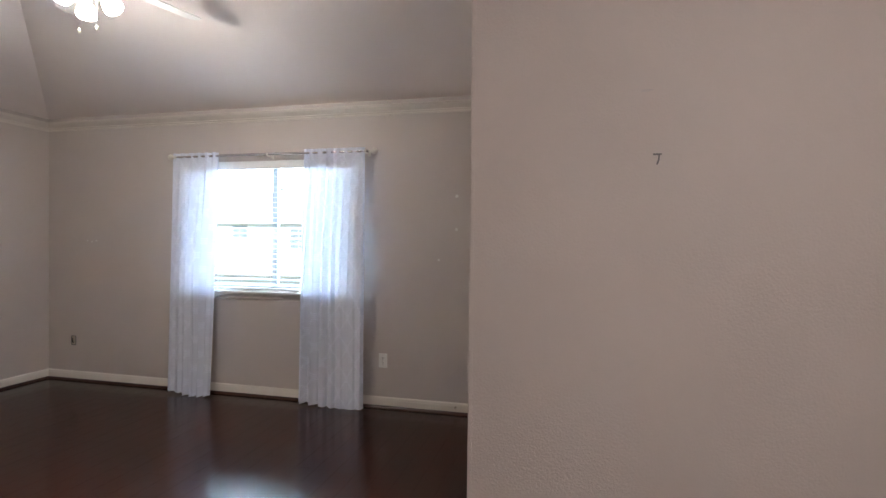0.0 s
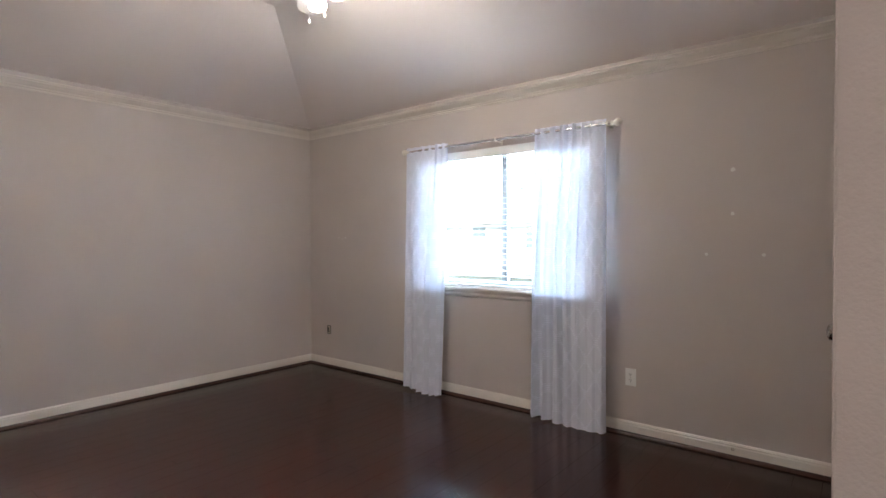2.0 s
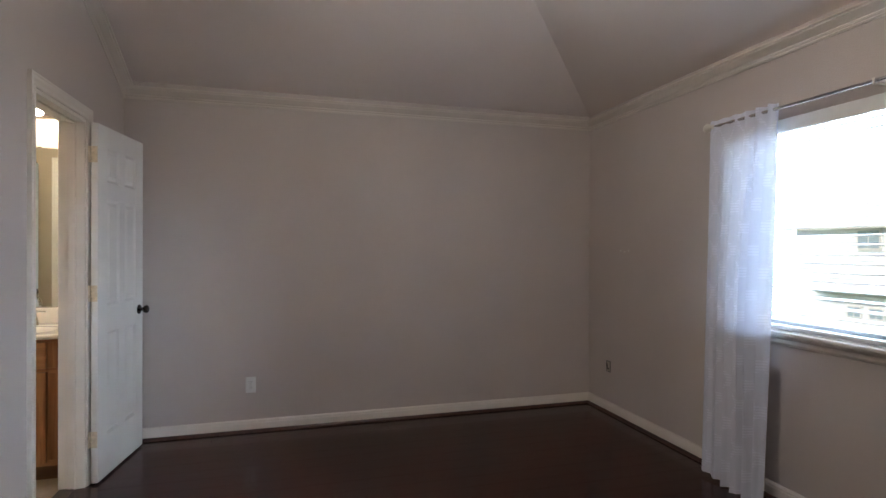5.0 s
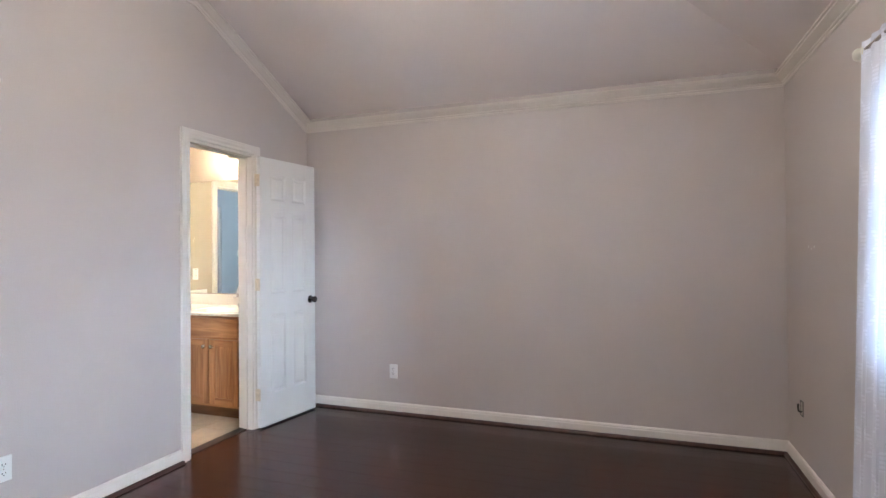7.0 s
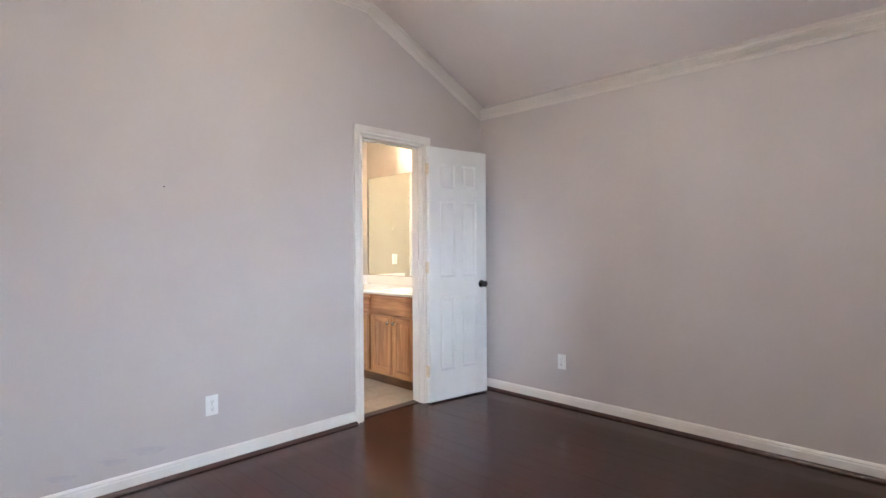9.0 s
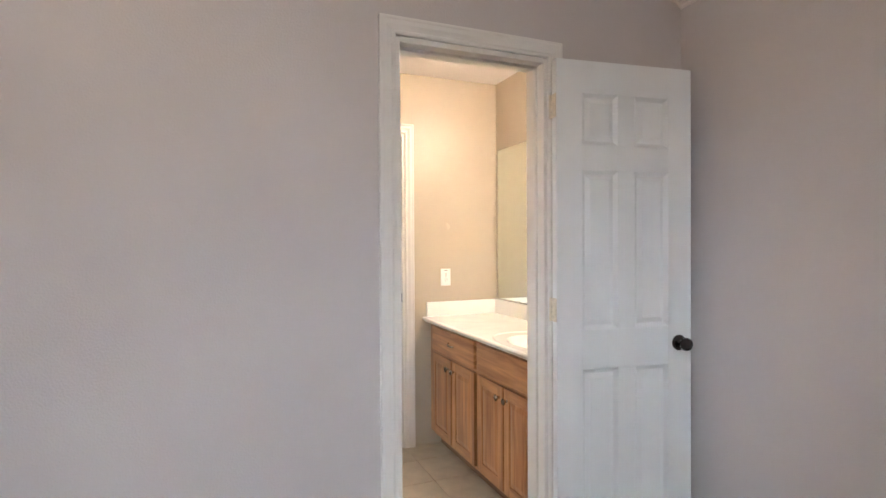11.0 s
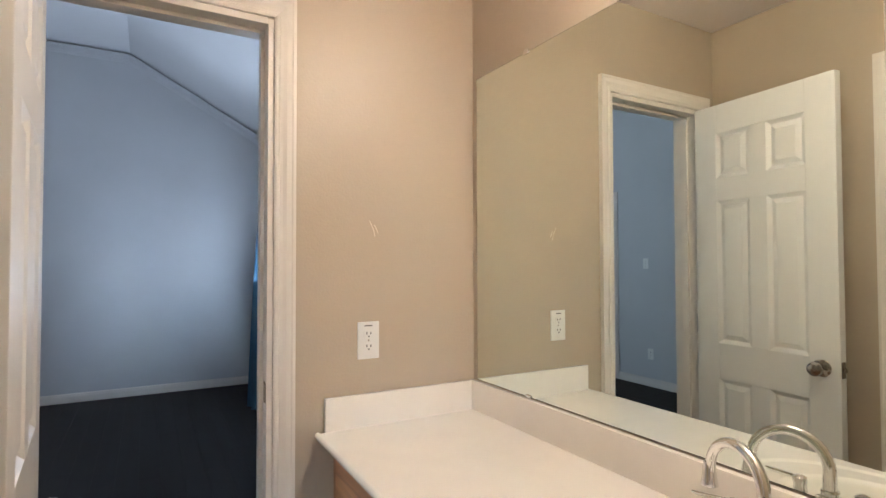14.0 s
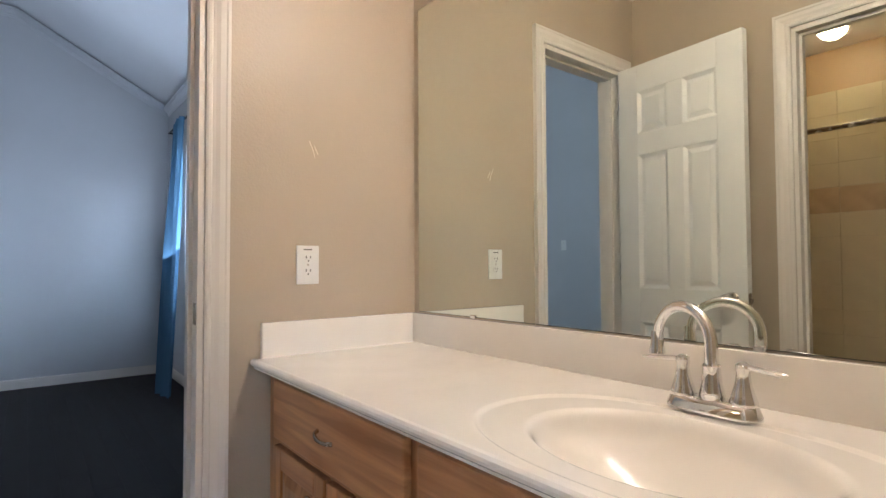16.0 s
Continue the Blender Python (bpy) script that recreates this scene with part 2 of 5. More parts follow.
# ---------- mesh helpers ----------
def bx(bm, lo, hi, bevel=0.0):
    g = bmesh.ops.create_cube(bm, size=1.0)
    c = [(lo[i] + hi[i]) / 2 for i in range(3)]
    s = [abs(hi[i] - lo[i]) for i in range(3)]
    for v in g["verts"]:
        v.co = Vector([c[i] + v.co[i] * s[i] for i in range(3)])
    if bevel:
        e = list({e for v in g["verts"] for e in v.link_edges})
        bmesh.ops.bevel(bm, geom=e, offset=bevel, segments=2, affect="EDGES", profile=0.6)
    return bm


def box(lo, hi, bevel=0.0):
    return bx(bmesh.new(), lo, hi, bevel)


def prism(bm, pts, off):
    """A solid from a flat polygon, pushed along off."""
    a = [bm.verts.new(p) for p in pts]
    b = [bm.verts.new(Vector(p) + Vector(off)) for p in pts]
    bm.faces.new(a)
    bm.faces.new(b[::-1])
    for i in range(len(pts)):
        j = (i + 1) % len(pts)
        bm.faces.new((a[j], a[i], b[i], b[j]))
    bmesh.ops.recalc_face_normals(bm, faces=bm.faces)
    return bm


def lathe(bm, profile, steps=24, m=None):
    """Turns (radius, height) round z."""
    rings = []
    for r, z in profile:
        rings.append([bm.verts.new((r * math.cos(2 * math.pi * i / steps), r * math.sin(2 * math.pi * i / steps), z)) for i in range(steps)])
    for p, q in zip(rings, rings[1:]):
        for i in range(steps):
            bm.faces.new((p[i], p[(i + 1) % steps], q[(i + 1) % steps], q[i]))
    bm.faces.new(rings[0][::-1])
    bm.faces.new(rings[-1])
    if m is not None:
        bmesh.ops.transform(bm, matrix=m, verts=[v for ring in rings for v in ring])
    bmesh.ops.recalc_face_normals(bm, faces=bm.faces)
    return bm


def tube(bm, pts, radii, steps=16):
    pts = [Vector(p) for p in pts]
    radii = radii if isinstance(radii, (list, tuple)) else [radii] * len(pts)
    rings = []
    side = None
    for i, p in enumerate(pts):
        d = (pts[min(i + 1, len(pts) - 1)] - pts[max(i - 1, 0)]).normalized()
        if side is None:
            side = d.orthogonal().normalized()
        side = (side - d * side.dot(d)).normalized()
        up = d.cross(side)
        rings.append([bm.verts.new(p + radii[i] * (side * math.cos(2 * math.pi * k / steps) + up * math.sin(2 * math.pi * k / steps))) for k in range(steps)])
    for p, q in zip(rings, rings[1:]):
        for i in range(steps):
            bm.faces.new((p[i], p[(i + 1) % steps], q[(i + 1) % steps], q[i]))
    bm.faces.new(rings[0][::-1])
    bm.faces.new(rings[-1])
    bmesh.ops.recalc_face_normals(bm, faces=bm.faces)
    return bm


def ball(bm, c, r, sx=1, sy=1, sz=1, u=20, v=12):
    g = bmesh.ops.create_uvsphere(bm, u_segments=u, v_segments=v, radius=r)
    for w in g["verts"]:
        w.co = Vector((c[0] + w.co.x * sx, c[1] + w.co.y * sy, c[2] + w.co.z * sz))
    return bm


def mesh(name, bm, material, smooth=False):
    me = bpy.data.meshes.new(name)
    for mm in (material if isinstance(material, (list, tuple)) else [material]):
        me.materials.append(mm)
    bm.to_mesh(me)
    bm.free()
    if smooth:
        me.polygons.foreach_set("use_smooth", [True] * len(me.polygons))
        me.set_sharp_from_angle(angle=radians(38))
    return me


def thing(name, bm, material, label="", category="", group="", kind="", smooth=False, at=None):
    ob = new(name, mesh(name, bm, material, smooth))
    if at is not None:
        ob.matrix_basis = at
    return tagged(ob, label, category, group, kind)


def hub(name, at, label, category, group="", kind=""):
    ob = new(name)
    ob.matrix_basis = at
    ob.empty_display_size = 0.1
    return tagged(ob, label, category, group, kind)


def part(name, bm, material, parent, label="", smooth=False):
    ob = new(name, mesh(name, bm, material, smooth))
    ob.parent = parent
    return tagged(ob, label)


def two_sided(bm, test):
    for f in bm.faces:
        f.normal_update()
        f.material_index = 1 if test(f.normal, f.calc_center_median()) else 0
    return bm


def structure(name, bm, material, label, category, smooth=False):
    return thing(name, bm, material, label, category, kind="structure", smooth=smooth)


# ---------- plan ----------
YN, XE, YE = 3.592, 4.586, 1.098          # first bedroom: window wall, east wall, hall corner
WH, TOP, RUN = 2.425, 2.995, 1.25           # wall height, flat ceiling, run of the sloped ceiling
XM, XB, YB = 0.095, 1.459, -1.531         # bathroom: mirror wall, east wall, south wall
T = 0.12
TE = 0.095                                # thinner wall to the tub room
DX0, DX1 = 0.700, 1.305                   # opening from bedroom to bathroom
SX0, SX1 = 0.775, 1.345                   # opening from bathroom to second bedroom
TY0, TY1 = -0.825, -0.225                 # opening from bathroom to tub room
DH = 2.045                                # door heads
WX0, WX1, WZ0, WZ1 = 1.625, 3.125, 0.905, 2.02
Y2, X2 = -6.25, 3.9                       # second bedroom far walls
HX0, HX1, HY = 3.7, 6.0, -2.2             # entry hall

# ---------- floors ----------
structure("floor_bedroom", box((-T, -0.06, -0.12), (HX1, YN + T, -0.012)), M_FLOORGAP, "dark underlay beneath the bedroom planks", "floor")
structure("floor_hall", box((HX0, HY, -0.12), (HX1, -0.06, -0.012)), M_FLOORGAP, "dark underlay beneath the hall planks", "floor")
structure("floor_bathroom", box((-T, YB - 0.06, -0.12), (3.3, -0.06, -0.010)), M_GROUT, "beige grout bed of the bathroom floor", "floor")
structure("floor_second_bedroom", box((-0.4, Y2 - 0.2, -0.12), (6.2, YB - 0.06, -0.010)), M_FLOORGAP, "dark underlay beneath the second bedroom planks", "floor")

# ---------- walls of the first bedroom ----------
structure("wall_west", box((-T, -T, -0.012), (0, YN + T, WH + 0.05)), M_WALL, "greige painted bedroom wall with orange-peel texture", "wall")
bm = bx(bmesh.new(), (0, YN, -0.012), (WX0, YN + T, WH + 0.05))
bx(bm, (WX1, YN, -0.012), (XE + T, YN + T, WH + 0.05))
bx(bm, (WX0, YN, -0.012), (WX1, YN + T, WZ0))
bx(bm, (WX0, YN, WZ1), (WX1, YN + T, WH + 0.05))
structure("wall_north", bm, M_WALL, "greige painted window wall with patched nail holes", "wall")
bm = bx(bmesh.new(), (0, -T, -0.012), (DX0, 0, WH))
bx(bm, (DX1, -T, -0.012), (HX0, 0, WH))
bx(bm, (DX0, -T, DH), (DX1, 0, WH))
prism(bm, [(0, 0, WH), (RUN, 0, TOP), (XE + T, 0, TOP), (XE + T, 0, WH)], (0, -T, 0))
structure("wall_south", two_sided(bm, lambda n, c: n.y < -0.5), [M_WALL, M_TAN], "greige gable wall with the bathroom doorway", "wall")
bm = bx(bmesh.new(), (XE, YE, -0.012), (XE + T, YN, WH))
prism(bm, [(XE, 0.0005, WH), (XE, YN, WH), (XE, YN - RUN, TOP), (XE, 0, TOP)], (T, 0, 0))
structure("wall_east", bm, M_WALL, "greige painted east wall below the gable", "wall")
structure("wall_hall_north", box((XE + T, YE, -0.012), (HX1, YE + T, WH)), M_WALL, "greige hall wall with nail holes and scuffs", "wall")
bm = prism(bmesh.new(), [(XE + 0.012, YE - 0.001, 0), (XE + 0.012, YE + 0.012, 0), (XE - 0.001, YE + 0.012, 0), (XE - 0.001, YE + 0.004, 0), (XE + 0.004, YE - 0.001, 0)], (0, 0, WH))
structure("trim_corner_bead", bm, M_WALL, "rounded plaster corner bead", "trim")
structure("wall_hall_east", box((HX1, HY, -0.012), (HX1 + T, YE + T, WH)), M_WALL, "plain greige hall wall", "wall")
structure("wall_hall_south", box((HX0 - T, HY - T, -0.012), (HX1 + T, HY, WH)), M_WALL, "plain greige hall wall", "wall")
structure("wall_hall_west", box((HX0 - T, HY, -0.012), (HX0, -T, WH)), M_WALL, "plain greige hall wall", "wall")

# ---------- ceilings ----------
bm = bmesh.new()
up = (0, 0, 0.1)
prism(bm, [(-T, -T, WH), (-T, YN + T, WH), (RUN, YN - RUN, TOP), (RUN, -T, TOP)], up)
prism(bm, [(-T, YN + T, WH), (XE + T, YN + T, WH), (XE + T, YN - RUN, TOP), (RUN, YN - RUN, TOP)], up)
prism(bm, [(RUN, -T, TOP), (RUN, YN - RUN, TOP), (XE + T, YN - RUN, TOP), (XE + T, -T, TOP)], up)
structure("ceiling_bedroom", bm, M_CEIL, "vaulted painted ceiling with two sloped sides", "ceiling")
bm = bx(bmesh.new(), (HX0 - T, HY - T, WH), (HX1 + T, -T, WH + 0.1))
bx(bm, (XE + T, -T + 0.0005, WH), (HX1 + T, YE + T, WH + 0.1))
structure("ceiling_hall", bm, M_CEIL, "flat painted hall ceiling", "ceiling")
structure("ceiling_bathroom", box((-T, YB - 0.05, 2.44), (3.2, -T, 2.54)), M_CEIL, "flat pale bathroom ceiling", "ceiling")

# ---------- bathroom walls ----------
structure("wall_bath_west", box((-T, YB, -0.012), (XM, -T, 2.44)), M_TAN, "tan painted bathroom wall behind the mirror", "wall")
bm = bx(bmesh.new(), (-0.2, YB - T, -0.012), (SX0, YB, 2.80))
bx(bm, (SX1, YB - T, -0.012), (XB + 0.05, YB, 2.80))
bx(bm, (XB + 0.05, YB - T, -0.012), (X2, YB, 2.80))
bx(bm, (SX0, YB - T, DH), (SX1, YB, 2.80))
prism(bm, [(-0.03, YB, 2.8), (1.25, YB, 3.5), (X2, YB, 3.5), (X2, YB, 2.8)], (0, -T, 0))
two_sided(bm, lambda n, c: n.y < -0.5)
for f in bm.faces:
    if f.normal.y > 0.5 and f.calc_center_median().x > XB + 0.05:
        f.material_index = 2
structure("wall_bath_south", bm, [M_TAN, M_BLUE, M_BEIGE], "tan bathroom wall with a doorway to the second bedroom", "wall")
bm = bx(bmesh.new(), (XB, YB, -0.012), (XB + TE, TY0, 2.44))
bx(bm, (XB, TY1, -0.012), (XB + TE, -T, 2.44))
bx(bm, (XB, TY0, DH), (XB + TE, TY1, 2.44))
structure("wall_bath_east", two_sided(bm, lambda n, c: n.x > 0.5), [M_TAN, M_BEIGE], "tan bathroom wall with the tub room doorway", "wall")
structure("wall_tub_east", box((3.0, YB, -0.012), (3.12, -T, 2.44)), M_BEIGE, "beige painted tub room wall above the tiles", "wall")

# ---------- second bedroom ----------
bm = bx(bmesh.new(), (-0.15, Y2, -0.012), (-0.03, -5.45, 2.8))
bx(bm, (-0.15, -3.85, -0.012), (-0.03, YB - T, 2.8))
bx(bm, (-0.15, -5.45, -0.012), (-0.03, -3.85, 0.85))
bx(bm, (-0.15, -5.45, 2.25), (-0.03, -3.85, 2.8))
structure("wall_second_west", bm, M_BLUE, "pale painted wall with a curtained window", "wall")
bm = bx(bmesh.new(), (-0.15, Y2 - T, -0.012), (X2 + T, Y2, 2.8))
prism(bm, [(-0.03, Y2, 2.8), (1.25, Y2, 3.5), (X2, Y2, 3.5), (X2, Y2, 2.8)], (0, -T, 0))
structure("wall_second_south", bm, M_BLUE, "pale gable wall of the second bedroom", "wall")
bm = bx(bmesh.new(), (X2, Y2, -0.012), (X2 + T, -5.2, 3.5))
bx(bm, (X2, -4.4, -0.012), (X2 + T, YB - T, 3.5))
bx(bm, (X2, -5.2, 2.1), (X2 + T, -4.4, 3.5))
structure("wall_second_east", bm, M_BLUE, "pale wall with a cased opening", "wall")
bm = prism(bmesh.new(), [(-0.15, Y2 - T, 2.74), (-0.15, YB, 2.74), (1.25, YB, 3.5), (1.25, Y2 - T, 3.5)], up)
bx(bm, (1.25, Y2 - T, 3.5), (X2 + T, YB, 3.6))
structure("ceiling_second_bedroom", bm, M_CEIL_PALE, "vaulted pale ceiling with one sloped side", "ceiling")
bm = bx(bmesh.new(), (5.4, -6.0, -0.012), (5.5, -3.6, 2.5))
bx(bm, (X2 + T, -6.0, -0.012), (5.4, -5.9, 2.5))
bx(bm, (X2 + T, -3.7, -0.012), (5.4, -3.6, 2.5))
structure("wall_second_hall", bm, M_WALL, "plain beige landing walls", "wall")
# added lamp, out of view, so the landing looks lit through its opening
ll = hub("ceiling_lamp", pose(4.7, -4.8, 2.5), "unseen dome lamp added to brighten the landing", "ceiling lamp")
LANDING_FILL = ll
structure("ceiling_second_hall", box((X2 + T, -6.0, 2.5), (5.5, -3.6, 2.6)), M_CEIL, "flat landing ceiling", "ceiling")

# ---------- mouldings ----------
CROWN = [(0, 0), (0.010, 0), (0.014, 0.012), (0.012, 0.018), (0.020, 0.024), (0.024, 0.034), (0.022, 0.038), (0.040, 0.052), (0.062, 0.072), (0.072, 0.078), (0.074, 0.090), (0.086, 0.094), (0.088, 0.106), (0, 0.106)]
BASE = [(0, 0), (0.014, 0), (0.014, 0.062), (0.011, 0.070), (0.012, 0.076), (0.006, 0.086), (0, 0.088)]
ROUND = [(0, 0), (0.019, 0), (0.018, 0.008), (0.013, 0.015), (0.006, 0.019), (0, 0.020)]


def run(name, profile, a, b, inward, upward, material, label, kind="structure"):
    """A moulding from a to b; the profile goes inward from the wall and upward."""
    a, b, inward, upward = Vector(a), Vector(b), Vector(inward), Vector(upward).normalized()
    bm = prism(bmesh.new(), [a + inward * p + upward * q for p, q in profile], b - a)
    return thing(name, bm, material, label, "moulding", kind=kind)


CROWN = [(p * 0.72, q * 0.72) for p, q in CROWN]
CZ = WH - 0.070
lab = "white stepped crown moulding along the ceiling"
run("trim_crown_west", CROWN, (0, 0, CZ), (0, YN, CZ), (1, 0, 0), (0, 0, 1), M_CROWN, lab)
run("trim_crown_north", CROWN, (0, YN, CZ), (XE, YN, CZ), (0, -1, 0), (0, 0, 1), M_CROWN, lab)
rise = (TOP - WH) / RUN
perp = (-rise, 0, 1)
run("trim_crown_gable", CROWN, (-0.02, 0, CZ - 0.012), (RUN + 0.02, 0, CZ - 0.012 + rise * (RUN + 0.04)), (0, 1, 0), perp, M_CROWN, lab)
run("trim_crown_south", CROWN, (RUN - 0.02, 0, TOP - 0.073), (XE, 0, TOP - 0.073), (0, 1, 0), (0, 0, 1), M_CROWN, lab)
run("trim_crown_east", CROWN, (XE, YN + 0.02, CZ - 0.012), (XE, YN - RUN - 0.02, CZ - 0.012 + rise * (RUN + 0.04)), (-1, 0, 0), (0, rise, 1), M_CROWN, lab)
run("trim_crown_east_level", CROWN, (XE, YN - RUN + 0.02, TOP - 0.073), (XE, 0, TOP - 0.073), (-1, 0, 0), (0, 0, 1), M_CROWN, lab)
run("trim_crown_second_west", CROWN, (-0.03, Y2, 2.70), (-0.03, YB - T, 2.70), (1, 0, 0), (0, 0, 1), M_CROWN_PALE, lab)
r2 = 0.7 / 1.28
run("trim_crown_second_gable", CROWN, (-0.05, Y2, 2.68), (1.27, Y2, 2.68 + r2 * 1.32), (0, 1, 0), (-r2, 0, 1), M_CROWN_PALE, lab)
run("trim_crown_second_south", CROWN, (1.23, Y2, 3.40), (X2, Y2, 3.40), (0, 1, 0), (0, 0, 1), M_CROWN_PALE, lab)

lab = "white painted baseboard with a moulded top"
lab2 = "dark stained quarter-round strip along the baseboard"
for nm, a, b, d in (
        ("west", (0, 0, 0), (0, YN, 0), (1, 0, 0)), ("north", (0, YN, 0), (XE, YN, 0), (0, -1, 0)),
        ("south", (DX1 + 0.062, 0, 0), (HX0, 0, 0), (0, 1, 0)), ("south_corner", (0, 0, 0), (DX0 - 0.062, 0, 0), (0, 1, 0)),
        ("east", (XE, YN, 0), (XE, YE, 0), (-1, 0, 0)), ("hall_north", (XE, YE, 0), (HX1, YE, 0), (0, -1, 0))):
    run("baseboard_" + nm, BASE, a, b, d, (0, 0, 1), M_TRIM, lab)
    off = Vector(d) * 0.0142
    run("trim_shoe_" + nm, ROUND, Vector(a) + off, Vector(b) + off, d, (0, 0, 1), M_SHOE, lab2)
for nm, a, b, d in (
        ("second_south", (-0.03, Y2, 0), (X2, Y2, 0), (0, 1, 0)), ("second_west", (-0.03, Y2, 0), (-0.03, YB - T, 0), (1, 0, 0)),
        ("second_east", (X2, -4.4, 0), (X2, YB - T, 0), (-1, 0, 0)), ("landing", (5.4, -5.9, 0), (5.4, -3.7, 0), (-1, 0, 0)),
        ("bath_east", (XB, YB, 0), (XB, TY0 - 0.062, 0), (-1, 0, 0))):
    run("baseboard_" + nm, BASE, a, b, d, (0, 0, 1), M_TRIM, lab)

# ---------- door frames ----------
CAS = [(0, 0), (0.010, 0), (0.013, 0.006), (0.013, 0.012), (0.010, 0.016), (0.012, 0.024), (0.016, 0.034), (0.017, 0.048), (0.019, 0.052), (0.019, 0.060), (0, 0.060)]


def casing(name, face, side, out, lo, hi, head, axis):
    """A mitred casing round an opening on one face; axis is 'x' or 'y', out is the way the wall faces."""
    def P(u, z, d):
        return (u, face + out * d, z) if axis == "x" else (face + out * d, u, z)
    bm = bmesh.new()
    # profile: (depth, distance from the opening)
    loops = []
    for u, z, su, sz in ((lo, 0.0, -1, 0), (lo, head, -1, 1), (hi, head, 1, 1), (hi, 0.0, 1, 0)):
        loops.append([bm.verts.new(P(u + su * (w + 0.005), z + sz * (w + 0.005), d)) for d, w in CAS])
    n = len(CAS)
    for p, q in zip(loops, loops[1:]):
        for i in range(n):
            bm.faces.new((p[i], p[(i + 1) % n], q[(i + 1) % n], q[i]))
    bm.faces.new(loops[0])
    bm.faces.new(loops[-1])
    bmesh.ops.recalc_face_normals(bm, faces=bm.faces)
    return structure(name, bm, M_TRIM, "white moulded door casing with mitred corners", "casing")


def jamb(name, axis, lo, hi, f0, f1, head, stop_at):
    bm = bmesh.new()

    def B(u0, u1, d0, d1, z0, z1):
        if axis == "x":
            bx(bm, (u0, d0, z0), (u1, d1, z1), 0.0015)
        else:
            bx(bm, (d0, u0, z0), (d1, u1, z1), 0.0015)
    B(lo - 0.004, lo + 0.012, f0 - 0.003, f1 + 0.003, 0, head)
    B(hi - 0.012, hi + 0.004, f0 - 0.003, f1 + 0.003, 0, head)
    B(lo + 0.012, hi - 0.012, f0 - 0.003, f1 + 0.003, head - 0.016, head + 0.004)
    B(lo + 0.012, lo + 0.023, stop_at - 0.017, stop_at + 0.017, 0, head - 0.016)
    B(hi - 0.023, hi - 0.012, stop_at - 0.017, stop_at + 0.017, 0, head - 0.016)
    B(lo + 0.023, hi - 0.023, stop_at - 0.017, stop_at + 0.017, head - 0.027, head - 0.016)
    return structure(name, bm, M_TRIM, "white painted door jamb with stop strips", "door frame")


casing("trim_casing_bedroom", 0.0, 1, 1, DX0, DX1, DH, "x")
casing("trim_casing_bath_north", -T, 1, -1, DX0, DX1, DH, "x")
jamb("trim_jamb_bedroom", "x", DX0, DX1, -T, 0.0, DH, -0.058)
casing("trim_casing_bath_south", YB, 1, 1, SX0, SX1, DH, "x")
casing("trim_casing_second", YB - T, 1, -1, SX0, SX1, DH, "x")
jamb("trim_jamb_second", "x", SX0, SX1, YB - T, YB, DH, YB - 0.062)
casing("trim_casing_tub", XB, 1, -1, TY0, TY1, DH, "y")
jamb("trim_jamb_tub", "y", TY0, TY1, XB, XB + TE, DH, XB + 0.05)
casing("trim_casing_landing", X2, 1, -1, -5.2, -4.4, 2.1, "y")
structure("trim_threshold", box((DX0, -T, -0.009), (DX1, -0.045, 0.006), 0.003), M_SHOE, "dark wooden threshold strip in the doorway", "threshold")


# ---------- six-panel doors ----------
def knob(parent, m, material, label):
    bm = lathe(bmesh.new(), [(0.031, 0), (0.032, 0.004), (0.027, 0.008), (0.012, 0.011), (0.011, 0.026), (0.017, 0.029), (0.024, 0.037), (0.0265, 0.046), (0.024, 0.055), (0.016, 0.060), (0.006, 0.061)], 28, m)
    return part("door_handle", bm, material, parent, label, smooth=True)


